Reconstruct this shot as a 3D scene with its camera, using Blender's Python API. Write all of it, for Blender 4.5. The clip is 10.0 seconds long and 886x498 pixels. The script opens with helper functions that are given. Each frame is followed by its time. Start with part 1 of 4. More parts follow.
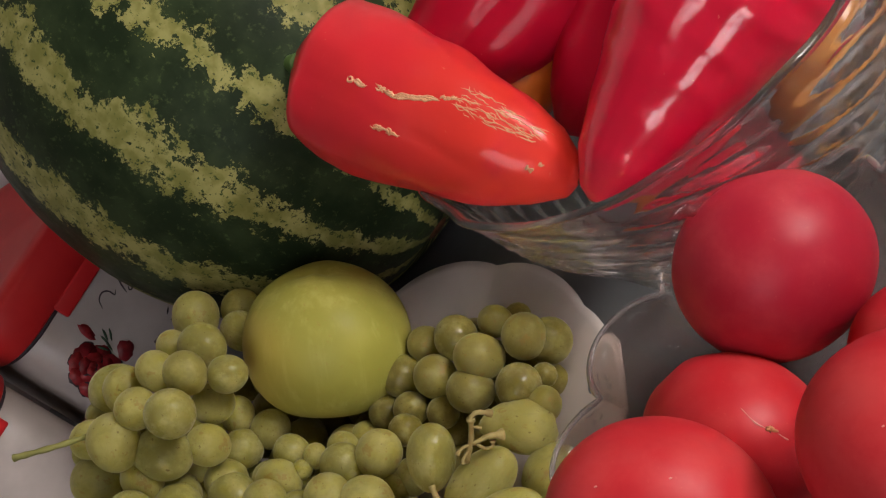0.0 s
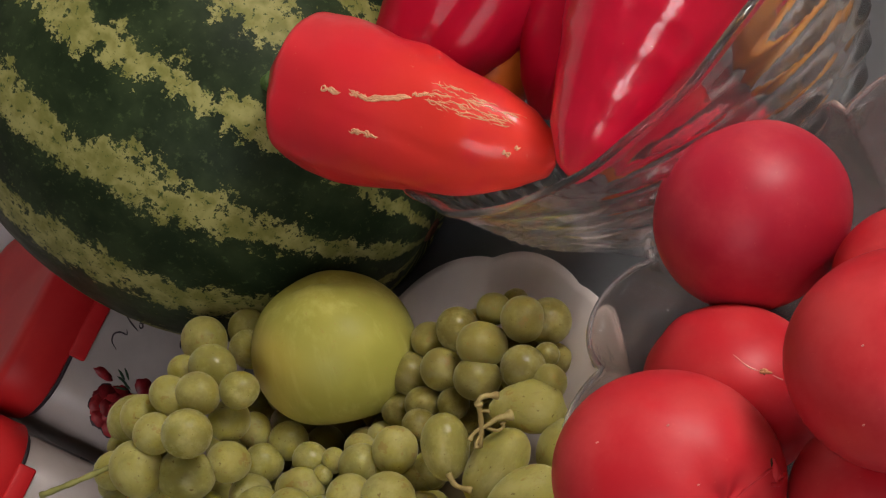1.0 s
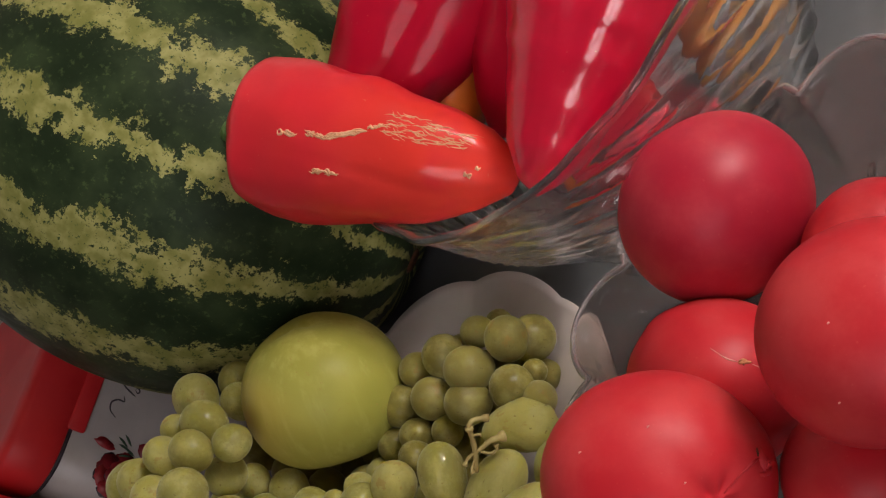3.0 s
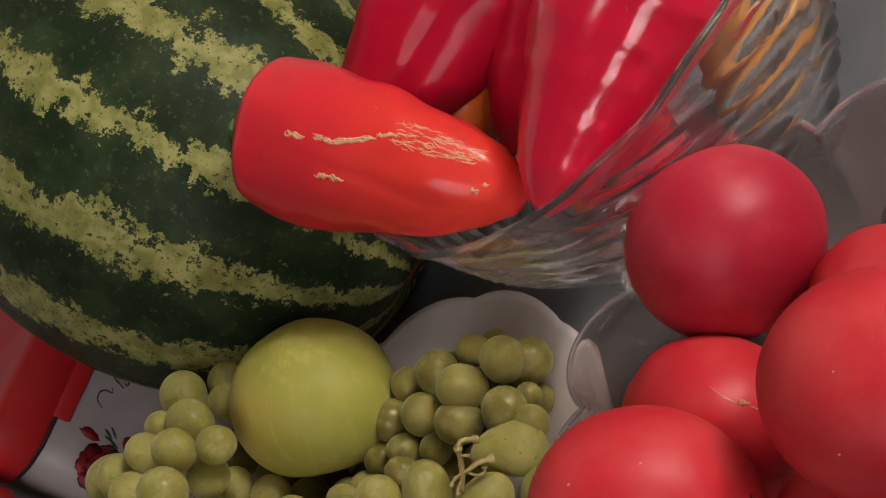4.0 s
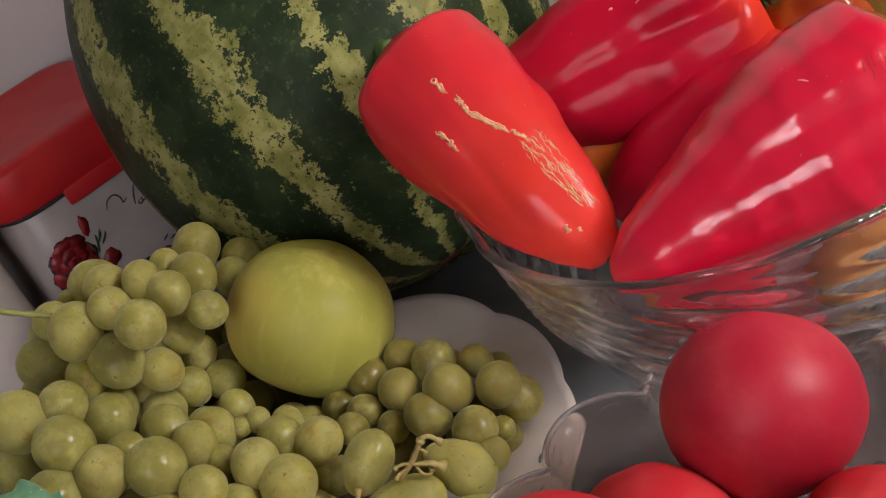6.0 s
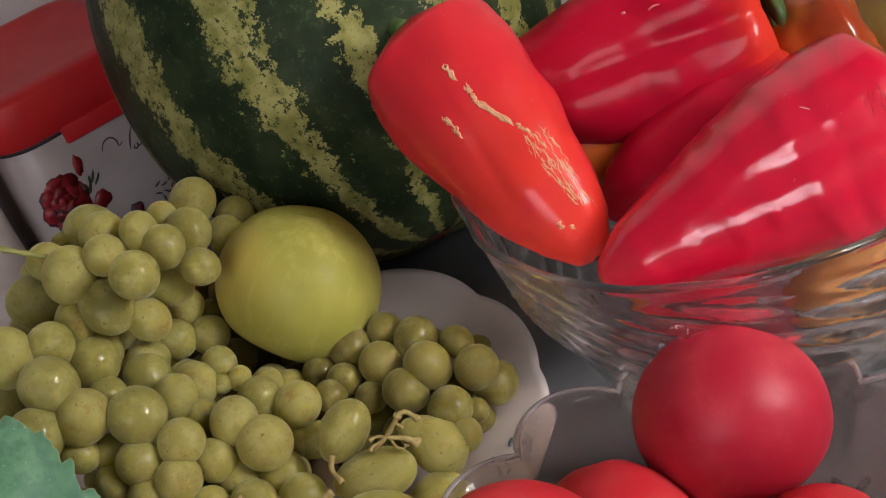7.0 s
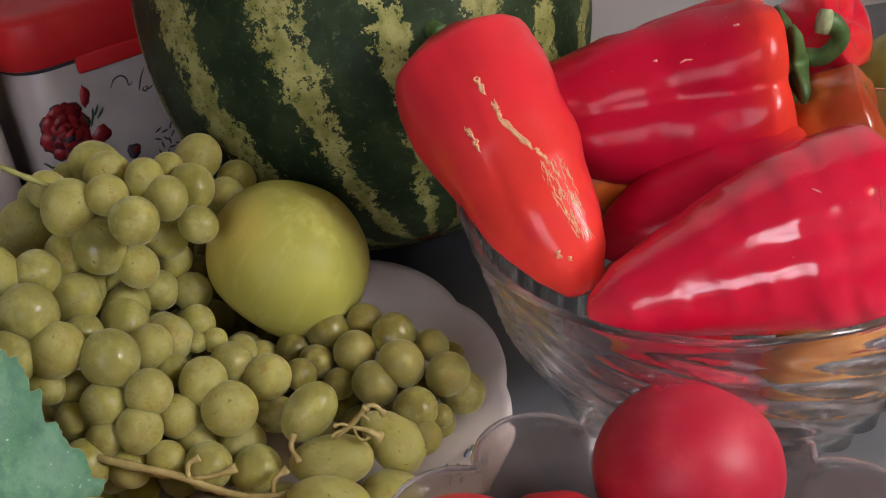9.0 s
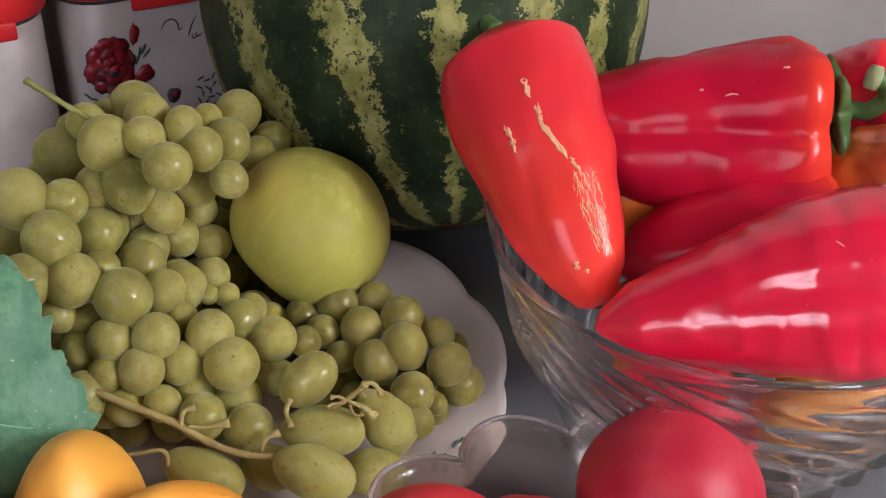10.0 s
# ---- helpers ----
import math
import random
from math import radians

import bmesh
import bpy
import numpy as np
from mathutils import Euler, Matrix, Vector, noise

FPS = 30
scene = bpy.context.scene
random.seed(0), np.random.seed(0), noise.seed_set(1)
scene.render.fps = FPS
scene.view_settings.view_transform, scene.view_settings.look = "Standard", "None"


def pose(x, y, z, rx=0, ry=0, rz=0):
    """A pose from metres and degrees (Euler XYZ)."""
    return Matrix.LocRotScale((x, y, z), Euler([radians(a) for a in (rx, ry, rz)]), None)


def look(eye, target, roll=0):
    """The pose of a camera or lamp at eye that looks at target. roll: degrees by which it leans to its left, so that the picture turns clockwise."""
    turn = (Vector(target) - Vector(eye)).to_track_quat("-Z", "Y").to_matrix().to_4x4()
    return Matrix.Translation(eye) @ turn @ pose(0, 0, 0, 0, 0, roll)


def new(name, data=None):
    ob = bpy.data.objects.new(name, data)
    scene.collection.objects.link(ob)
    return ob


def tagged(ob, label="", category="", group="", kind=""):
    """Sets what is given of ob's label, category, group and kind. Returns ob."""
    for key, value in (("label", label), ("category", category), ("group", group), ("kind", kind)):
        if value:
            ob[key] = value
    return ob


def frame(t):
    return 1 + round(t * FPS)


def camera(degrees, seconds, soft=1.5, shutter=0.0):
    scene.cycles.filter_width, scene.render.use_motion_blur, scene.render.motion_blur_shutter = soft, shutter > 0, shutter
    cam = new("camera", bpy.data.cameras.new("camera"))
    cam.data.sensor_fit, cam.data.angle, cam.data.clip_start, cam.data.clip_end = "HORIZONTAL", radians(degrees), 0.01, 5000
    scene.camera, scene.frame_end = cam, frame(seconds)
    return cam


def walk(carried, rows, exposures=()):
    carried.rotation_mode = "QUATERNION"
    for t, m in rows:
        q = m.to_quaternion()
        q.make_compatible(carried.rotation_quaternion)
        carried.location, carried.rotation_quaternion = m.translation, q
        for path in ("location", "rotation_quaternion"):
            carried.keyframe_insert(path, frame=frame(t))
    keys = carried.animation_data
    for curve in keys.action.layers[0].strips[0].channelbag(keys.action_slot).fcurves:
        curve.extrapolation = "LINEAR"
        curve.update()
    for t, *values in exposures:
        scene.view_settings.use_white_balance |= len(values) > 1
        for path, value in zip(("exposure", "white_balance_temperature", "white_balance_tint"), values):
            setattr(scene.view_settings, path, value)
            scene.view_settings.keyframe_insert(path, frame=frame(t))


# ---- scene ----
from mathutils.bvhtree import BVHTree

cam = camera(40.0, 10.0, soft=1.2)
PATH = [
    (0, (0.1154, -0.4904, 0.3792), (-0.0367, 1.2110, -0.6609), -49.37),
    (0.5, (0.1181, -0.4997, 0.3752), (-0.0300, 1.2174, -0.6394), -53.34),
    (1, (0.1122, -0.5101, 0.3703), (-0.0238, 1.2163, -0.6303), -55.74),
    (1.5, (0.1132, -0.5136, 0.3654), (-0.0140, 1.2179, -0.6275), -57.83),
    (2, (0.1179, -0.5156, 0.3608), (0.0003, 1.2237, -0.6195), -59.98),
    (3.5, (0.1193, -0.5154, 0.3540), (0.0253, 1.2364, -0.6064), -61.87),
    (4, (0.1206, -0.5071, 0.3521), (0.0320, 1.2491, -0.6008), -57.52),
    (4.5, (0.1094, -0.4978, 0.3645), (0.0135, 1.2611, -0.5827), -46.37),
    (5, (0.0995, -0.4958, 0.3798), (0.0016, 1.2604, -0.5720), -38.61),
    (5.5, (0.1039, -0.4899, 0.3795), (0.0152, 1.2621, -0.5810), -31.41),
    (6, (0.0977, -0.4944, 0.3759), (0.0090, 1.2421, -0.6123), -26.48),
    (6.2, (0.0996, -0.4999, 0.3762), (0.0127, 1.2272, -0.6285), -25.12),
    (7.5, (0.0860, -0.4988, 0.4017), (0.0366, 1.1882, -0.6714), -17.28),
    (8, (0.0839, -0.5004, 0.4013), (0.0536, 1.1808, -0.6816), -14.14),
    (8.5, (0.0828, -0.5020, 0.4021), (0.0809, 1.1782, -0.6828), -11.67),
    (9, (0.0747, -0.5012, 0.4076), (0.0796, 1.1802, -0.6754), -7.94),
    (9.5, (0.0724, -0.5066, 0.4063), (0.0724, 1.1678, -0.6875), -2.72),
    (10, (0.0704, -0.5044, 0.4135), (0.0561, 1.1637, -0.6898), 0.74),
]
walk(cam, [(t, look(eye, target, roll)) for t, eye, target, roll in PATH], [(0, -0.03, 6500, 10), (4, -0.06, 6500, 10), (5.5, 0.08, 6400, 11), (7.5, 0.15, 6200, 12), (9, 0.20, 6050, 12.5), (10, 0.40, 5900, 13)])

# ---- world and light ----
world = bpy.data.worlds.new("world")
scene.world = world
world.use_nodes = True
wn, wl = world.node_tree.nodes, world.node_tree.links
sky = wn.new("ShaderNodeTexSky")
sky.sky_type = "NISHITA"
sky.sun_disc = False
sky.sun_elevation, sky.sun_rotation = radians(35), radians(200)
wn["Background"].inputs["Strength"].default_value = 0.1
wl.new(sky.outputs["Color"], wn["Background"].inputs["Color"])

WIN_X0, WIN_X1, WIN_Z0, WIN_Z1 = -0.90, 0.02, 0.26, 1.08   # window in the wall behind the camera
BIG_Y0, BIG_Y1, BIG_Z0, BIG_Z1 = -0.94, -0.38, 0.48, 1.04   # window in the side wall
ROOM_X0, ROOM_X1, ROOM_Y0, ROOM_Y1, FLOOR_Z, CEIL_Z = -1.5, 1.08, -1.25, 0.412, -0.75, 1.85


def area_lamp(name, m, sx, sy, watts, colour):
    data = bpy.data.lights.new(name, "AREA")
    data.shape, data.size, data.size_y, data.energy, data.color = "RECTANGLE", sx, sy, watts, colour
    ob = new(name, data)
    ob.matrix_world = m
    return ob


area_lamp("back_window_daylight", look(((WIN_X0 + WIN_X1) / 2, ROOM_Y0 - 0.14, (WIN_Z0 + WIN_Z1) / 2), ((WIN_X0 + WIN_X1) / 2, 0, (WIN_Z0 + WIN_Z1) / 2)),
          WIN_X1 - WIN_X0, WIN_Z1 - WIN_Z0, 9.5, (0.97, 0.94, 0.98))
area_lamp("window_daylight", look((ROOM_X1 + 0.14, (BIG_Y0 + BIG_Y1) / 2, (BIG_Z0 + BIG_Z1) / 2), (0, (BIG_Y0 + BIG_Y1) / 2, (BIG_Z0 + BIG_Z1) / 2)),
          BIG_Y1 - BIG_Y0, BIG_Z1 - BIG_Z0, 48, (1.0, 0.94, 0.89))
bulb_light = bpy.data.lights.new("bulb_light", "POINT")
bulb_light.energy, bulb_light.color, bulb_light.shadow_soft_size = 3.2, (1.0, 0.70, 0.40), 0.013
new("bulb_light", bulb_light).location = (0.75, -0.70, 1.05)


# ---- materials ----
class Nodes:
    """A small builder round one material's node tree."""

    def __init__(self, name, rough=0.5, spec=0.5):
        self.mat = bpy.data.materials.new(name)
        self.mat.use_nodes = True
        self.tree = self.mat.node_tree
        self.b = self.tree.nodes["Principled BSDF"]
        self.put("Roughness", rough)
        self.put("Specular IOR Level", spec)

    def put(self, key, value):
        if isinstance(value, bpy.types.NodeSocket):
            self.tree.links.new(value, self.b.inputs[key])
        else:
            self.b.inputs[key].default_value = (*value, 1) if isinstance(value, tuple) and len(value) == 3 and key != "Subsurface Radius" else value
        return self

    def node(self, kind, **sets):
        n = self.tree.nodes.new(kind)
        for k, v in sets.items():
            if k == "operation":
                n.operation = v
            elif k == "data_type":
                n.data_type = v
            elif k == "blend_type":
                n.blend_type = v
            elif k == "feature":
                n.feature = v
            elif k == "interpolation_type":
                n.interpolation_type = v
        return n

    def link(self, a, b):
        if isinstance(a, bpy.types.NodeSocket):
            self.tree.links.new(a, b)
        else:
            b.default_value = a

    def coords(self):
        return self.node("ShaderNodeTexCoord").outputs["Object"]

    def noise(self, scale, detail=4, rough=0.55, vec=None, stretch=None):
        n = self.node("ShaderNodeTexNoise")
        vec = vec or self.coords()
        if stretch:
            m = self.node("ShaderNodeMapping")
            m.inputs["Scale"].default_value = stretch
            self.link(vec, m.inputs["Vector"])
            vec = m.outputs["Vector"]
        self.link(vec, n.inputs["Vector"])
        n.inputs["Scale"].default_value, n.inputs["Detail"].default_value, n.inputs["Roughness"].default_value = scale, detail, rough
        return n.outputs["Fac"]

    def math(self, op, a, b=0.0, clamp=False):
        n = self.node("ShaderNodeMath", operation=op)
        n.use_clamp = clamp
        self.link(a, n.inputs[0])
        self.link(b, n.inputs[1])
        return n.outputs[0]

    def span(self, v, a, b, c=0.0, d=1.0):
        n = self.node("ShaderNodeMapRange", interpolation_type="SMOOTHSTEP")
        for i, x in enumerate((v, a, b, c, d)):
            self.link(x, n.inputs[i])
        return n.outputs[0]

    def mix(self, fac, a, b, blend="MIX"):
        n = self.node("ShaderNodeMix", data_type="RGBA", blend_type=blend)
        self.link(fac, n.inputs["Factor"])
        for v, s in ((a, n.inputs[6]), (b, n.inputs[7])):
            self.link((*v, 1) if isinstance(v, tuple) else v, s)
        return n.outputs[2]

    def ramp(self, v, stops):
        n = self.node("ShaderNodeValToRGB")
        e = n.color_ramp.elements
        while len(e) < len(stops):
            e.new(0.5)
        for el, (p, c) in zip(e, stops):
            el.position, el.color = p, (*c, 1) if isinstance(c, tuple) else (c, c, c, 1)
        self.link(v, n.inputs[0])
        return n.outputs[0]

    def bump(self, height, strength=0.2, distance=0.001):
        n = self.node("ShaderNodeBump")
        n.inputs["Strength"].default_value, n.inputs["Distance"].default_value = strength, distance
        self.link(height, n.inputs["Height"])
        self.put("Normal", n.outputs["Normal"])
        return self

    def rand(self):
        return self.node("ShaderNodeObjectInfo").outputs["Random"]


def plain(name, a, b, scale, rough=0.5, spec=0.5, bump=0.1, fine=None, dist=0.0006):
    n = Nodes(name, rough, spec)
    n.put("Base Color", n.mix(n.span(n.noise(scale), 0.3, 0.7), a, b))
    n.bump(n.noise(fine or scale * 6, 5), bump, dist)
    return n


WALL = plain("wall_paint", (0.60, 0.55, 0.53), (0.66, 0.605, 0.585), 3, 0.85, 0.2, 0.15, 90, 0.001).mat
# unseen ceiling and side walls: made dark to cut bounce fill and pale reflections
DARK_CEILING = plain("ceiling_bounce_cut", (0.15, 0.148, 0.15), (0.19, 0.187, 0.19), 2, 0.9, 0.2).mat
DARK_SIDE_WALL = plain("side_wall_bounce_cut", (0.14, 0.135, 0.13), (0.18, 0.175, 0.17), 3, 0.9, 0.2).mat
FLOOR = plain("floor_boards", (0.22, 0.13, 0.07), (0.3, 0.19, 0.11), 6, 0.5, 0.4).mat
TABLE = plain("grey_tabletop", (0.120, 0.122, 0.129), (0.155, 0.158, 0.166), 14, 0.42, 0.4, 0.12, 500, 0.0004).mat
WHITE_FRAME = plain("window_paint", (0.74, 0.74, 0.73), (0.8, 0.8, 0.79), 9, 0.4).mat
PLATE = plain("glazed_china", (0.70, 0.618, 0.578), (0.76, 0.678, 0.638), 18, 0.22, 0.5, 0.05, 60, 0.0008).mat
CAN_WHITE = plain("white_plastic", (0.40, 0.345, 0.32), (0.48, 0.42, 0.395), 26, 0.35, 0.45, 0.05, 300).mat
LID_RED = plain("red_plastic", (0.50, 0.012, 0.016), (0.56, 0.02, 0.022), 30, 0.46, 0.32, 0.05, 600).mat
INK_RED = plain("print_red", (0.20, 0.008, 0.012), (0.36, 0.022, 0.028), 220, 0.4, 0.4, 0).mat
INK_DEEP = plain("print_deep_red", (0.12, 0.006, 0.010), (0.24, 0.012, 0.018), 160, 0.4, 0.4, 0).mat
INK_DARK = plain("print_dark", (0.03, 0.025, 0.03), (0.07, 0.05, 0.06), 200, 0.5, 0.3, 0).mat
INK_GREEN = plain("print_green", (0.03, 0.06, 0.035), (0.06, 0.10, 0.06), 200, 0.5, 0.3, 0).mat
INK_BLUE = plain("print_blue", (0.06, 0.08, 0.13), (0.16, 0.19, 0.25), 300, 0.5, 0.3, 0).mat


def pepper_skin(name, deep, warm, orange, orange_at, ripple=0.5, gloss=(0.13, 0.22), relief=0.17, coat=1.0, haze=0.05, shine=1.55):
    """Shiny pepper skin. orange_at: the stretch of the local z in which the skin turns orange."""
    n = Nodes(name, 0.4, haze)
    xyz = n.node("ShaderNodeSeparateXYZ")
    n.link(n.coords(), xyz.inputs[0])
    col = n.mix(n.span(n.noise(14, 3), 0.3, 0.75), deep, warm)
    zone = n.math("MULTIPLY", n.span(xyz.outputs["Z"], *orange_at), n.span(n.noise(26, 3), 0.30, 0.55))
    col = n.mix(zone, col, orange)
    flecks = n.math("MULTIPLY", n.span(n.noise(420, 2), 0.70, 0.76), n.span(n.noise(60, 2), 0.5, 0.6))
    col = n.mix(n.math("MULTIPLY", flecks, 0.25), col, (0.75, 0.30, 0.18))
    wide = n.math("MULTIPLY", n.noise(45, 3), 0.35 + 0.7 * ripple)
    dimples = n.math("MULTIPLY", n.noise(150, 2, 0.5), ripple)
    lines = n.math("MULTIPLY", n.noise(1.0, 2, stretch=(260, 260, 60)), 0.16 * ripple + 0.06)
    n.put("Base Color", col)
    n.put("Roughness", n.span(n.noise(90, 3), 0.35, 0.65, 0.42, 0.54))
    n.put("Coat Weight", coat)
    n.put("Coat IOR", shine)
    n.put("Coat Roughness", n.span(n.noise(160, 2), 0.3, 0.7, *gloss))
    n.put("Subsurface Weight", 0.06)
    n.put("Subsurface Radius", (0.006, 0.0015, 0.001))
    n.put("Subsurface Scale", 1.0)
    n.bump(n.math("ADD", wide, n.math("ADD", dimples, lines)), relief, 0.0024)
    return n.mat


RED_SKIN = pepper_skin("red_pepper_skin", (0.68, 0.006, 0.038), (0.74, 0.009, 0.046), (0.78, 0.05, 0.02), (0.02, -0.004), 0.5, (0.11, 0.17), 0.15, 1.0, 0.05, 1.78)
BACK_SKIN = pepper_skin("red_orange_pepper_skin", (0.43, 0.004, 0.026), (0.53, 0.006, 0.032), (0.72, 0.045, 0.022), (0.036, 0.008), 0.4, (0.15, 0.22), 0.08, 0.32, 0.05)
SCAR_SKIN = pepper_skin("scarred_pepper_skin", (0.68, 0.020, 0.036), (0.74, 0.030, 0.040), (0.76, 0.040, 0.026), (0.02, 0.12), 0.22, (0.15, 0.25), 0.17, 0.5, 0.12)
ORANGE_SKIN = pepper_skin("orange_pepper_skin", (0.86, 0.34, 0.03), (0.90, 0.42, 0.05), (0.92, 0.46, 0.06), (0.0, 0.05), 0.35, (0.45, 0.60), 0.10)
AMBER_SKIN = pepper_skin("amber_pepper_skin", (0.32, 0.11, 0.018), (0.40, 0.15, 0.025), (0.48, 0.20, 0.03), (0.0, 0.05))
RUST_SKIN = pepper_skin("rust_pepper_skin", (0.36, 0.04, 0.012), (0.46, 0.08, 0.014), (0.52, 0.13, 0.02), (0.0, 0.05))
SCAR_TAN = plain("dry_tan_scar", (0.68, 0.33, 0.17), (0.76, 0.44, 0.25), 260, 0.7, 0.25, 0.4, 700).mat
SCAR_CORK = plain("corky_scar", (0.46, 0.16, 0.07), (0.62, 0.27, 0.12), 400, 0.6, 0.3, 0.5, 800).mat
SCAR_PALE = plain("pale_skin_nick", (0.74, 0.30, 0.24), (0.78, 0.40, 0.32), 260, 0.5, 0.3, 0.2, 700).mat
SCRATCH = plain("dark_scratch", (0.06, 0.004, 0.008), (0.14, 0.01, 0.014), 300, 0.6, 0.3, 0.2, 700).mat


def melon_rind():
    n = Nodes("watermelon_rind", 0.34, 0.10)
    xyz = n.node("ShaderNodeSeparateXYZ")
    n.link(n.coords(), xyz.inputs[0])
    turn = n.math("ARCTAN2", xyz.outputs["Y"], xyz.outputs["X"])
    along = n.math("DIVIDE", turn, 2 * math.pi)
    wob = n.math("MULTIPLY", n.math("SUBTRACT", n.noise(22, 2), 0.5), 0.035)
    wob2 = n.math("MULTIPLY", n.math("SUBTRACT", n.noise(95, 5, 0.75), 0.5), 0.052)
    pos = n.math("FRACT", n.math("ADD", n.math("ADD", along, 1.0), n.math("ADD", wob, wob2)))
    stops = []
    for c, after in zip(STRIPES, STRIPES[1:] + [1.006]):
        stops += [(c, 1.0), ((c + after) / 2, 0.0)]
    peak = n.ramp(pos, stops)
    lace = n.math("ADD", n.math("MULTIPLY", n.noise(150, 5, 0.8), 1.25), n.math("MULTIPLY", n.noise(45, 2), 0.7))
    mask = n.span(n.math("SUBTRACT", peak, lace), -0.37, -0.28)
    specks = n.span(n.noise(260, 4, 0.75), 0.57, 0.63)
    pale = n.mix(n.span(n.noise(90, 3), 0.35, 0.65), (0.20, 0.20, 0.055), (0.34, 0.32, 0.115))
    dark = n.mix(n.span(n.noise(38, 4), 0.35, 0.7), (0.015, 0.025, 0.011), (0.034, 0.052, 0.022))
    dark = n.mix(n.math("MULTIPLY", n.span(n.noise(240, 3, 0.7), 0.56, 0.7), 0.6), dark, (0.07, 0.10, 0.035))
    pale = n.mix(specks, pale, (0.05, 0.075, 0.022))
    n.put("Base Color", n.mix(mask, dark, pale))
    n.put("Roughness", n.span(n.noise(70), 0.3, 0.7, 0.42, 0.55))
    n.bump(n.noise(120, 4), 0.1, 0.0012)
    return n.mat


# pale stripes of the melon round its axis, in turns
STRIPES = [0.006, 0.071, 0.133, 0.189, 0.26, 0.33, 0.40, 0.475, 0.55, 0.62, 0.695, 0.77, 0.868, 0.946]
MELON = melon_rind()


def tomato_skin(name, deep, warm, blush):
    n = Nodes(name, 0.3, 0.28)
    a = n.mix(n.rand(), deep, warm)
    col = n.mix(n.span(n.noise(26, 5, 0.65), 0.38, 0.75), a, blush)
    col = n.mix(n.math("MULTIPLY", n.span(n.noise(520, 2), 0.68, 0.76), 0.10), col, (0.80, 0.22, 0.14))
    n.put("Base Color", col)
    n.put("Roughness", n.span(n.noise(60, 3), 0.3, 0.7, 0.40, 0.52))
    n.put("Subsurface Weight", 0.12)
    n.put("Subsurface Radius", (0.008, 0.002, 0.001))
    n.put("Subsurface Scale", 1.0)
    n.bump(n.math("ADD", n.noise(32, 2), n.math("MULTIPLY", n.noise(420, 3), 0.05)), 0.14, 0.003)
    return n.mat


def grape_skin(name, a, b, c):
    """Translucent grape skin under a pale bloom, with brown flecks."""
    n = Nodes(name, 0.2, 0.3)
    r = n.rand()
    shift = n.node("ShaderNodeVectorMath", operation="ADD")
    n.link(n.coords(), shift.inputs[0])
    n.link(n.math("MULTIPLY", r, 61.0), shift.inputs[1])
    at = shift.outputs[0]
    col = n.mix(r, a, b)
    col = n.mix(n.span(n.noise(1.4, 4, 0.6, vec=at), 0.40, 0.70), col, c)
    col = n.mix(n.math("MULTIPLY", n.span(n.noise(2.3, 3, 0.6, vec=at), 0.52, 0.70), 0.38), col, (0.30, 0.265, 0.09))
    veins = n.noise(1.0, 4, 0.7, vec=at, stretch=(7, 7, 2.2))
    col = n.mix(n.math("MULTIPLY", n.span(veins, 0.55, 0.72), 0.20), col, (0.24, 0.19, 0.04))
    spots = n.span(n.noise(5.5, 2, vec=at), 0.68, 0.73)
    brown = n.math("MULTIPLY", n.span(n.noise(1.6, 3, 0.7, vec=at), 0.58, 0.66), n.span(r, 0.45, 0.6))
    col = n.mix(n.math("MULTIPLY", spots, 0.7), col, (0.14, 0.09, 0.02))
    col = n.mix(n.math("MULTIPLY", brown, 0.5), col, (0.36, 0.20, 0.05))
    n.put("Base Color", col)
    n.put("Roughness", n.math("ADD", n.span(n.noise(2.5, 4, 0.7, vec=at), 0.38, 0.62, 0.0, 0.12), n.span(r, 0.15, 0.65, 0.13, 0.42)))
    n.put("Subsurface Weight", 1.0)
    n.put("Subsurface Radius", (0.007, 0.0066, 0.0026))
    n.put("Subsurface Scale", 1.0)
    n.put("Sheen Weight", 0.55)
    n.put("Sheen Roughness", 0.35)
    n.put("Sheen Tint", (0.92, 0.90, 0.58))
    n.bump(n.noise(4.0, 4, 0.65, vec=at), 0.16, 0.0008)
    glow = n.node("ShaderNodeBsdfTranslucent")
    n.link(n.mix(0.25, col, (0.80, 0.74, 0.34)), glow.inputs["Color"])
    both = n.node("ShaderNodeMixShader")
    n.link(0.32, both.inputs[0])
    n.link(n.b.outputs[0], both.inputs[1])
    n.link(glow.outputs[0], both.inputs[2])
    n.link(both.outputs[0], n.tree.nodes["Material Output"].inputs["Surface"])
    return n.mat


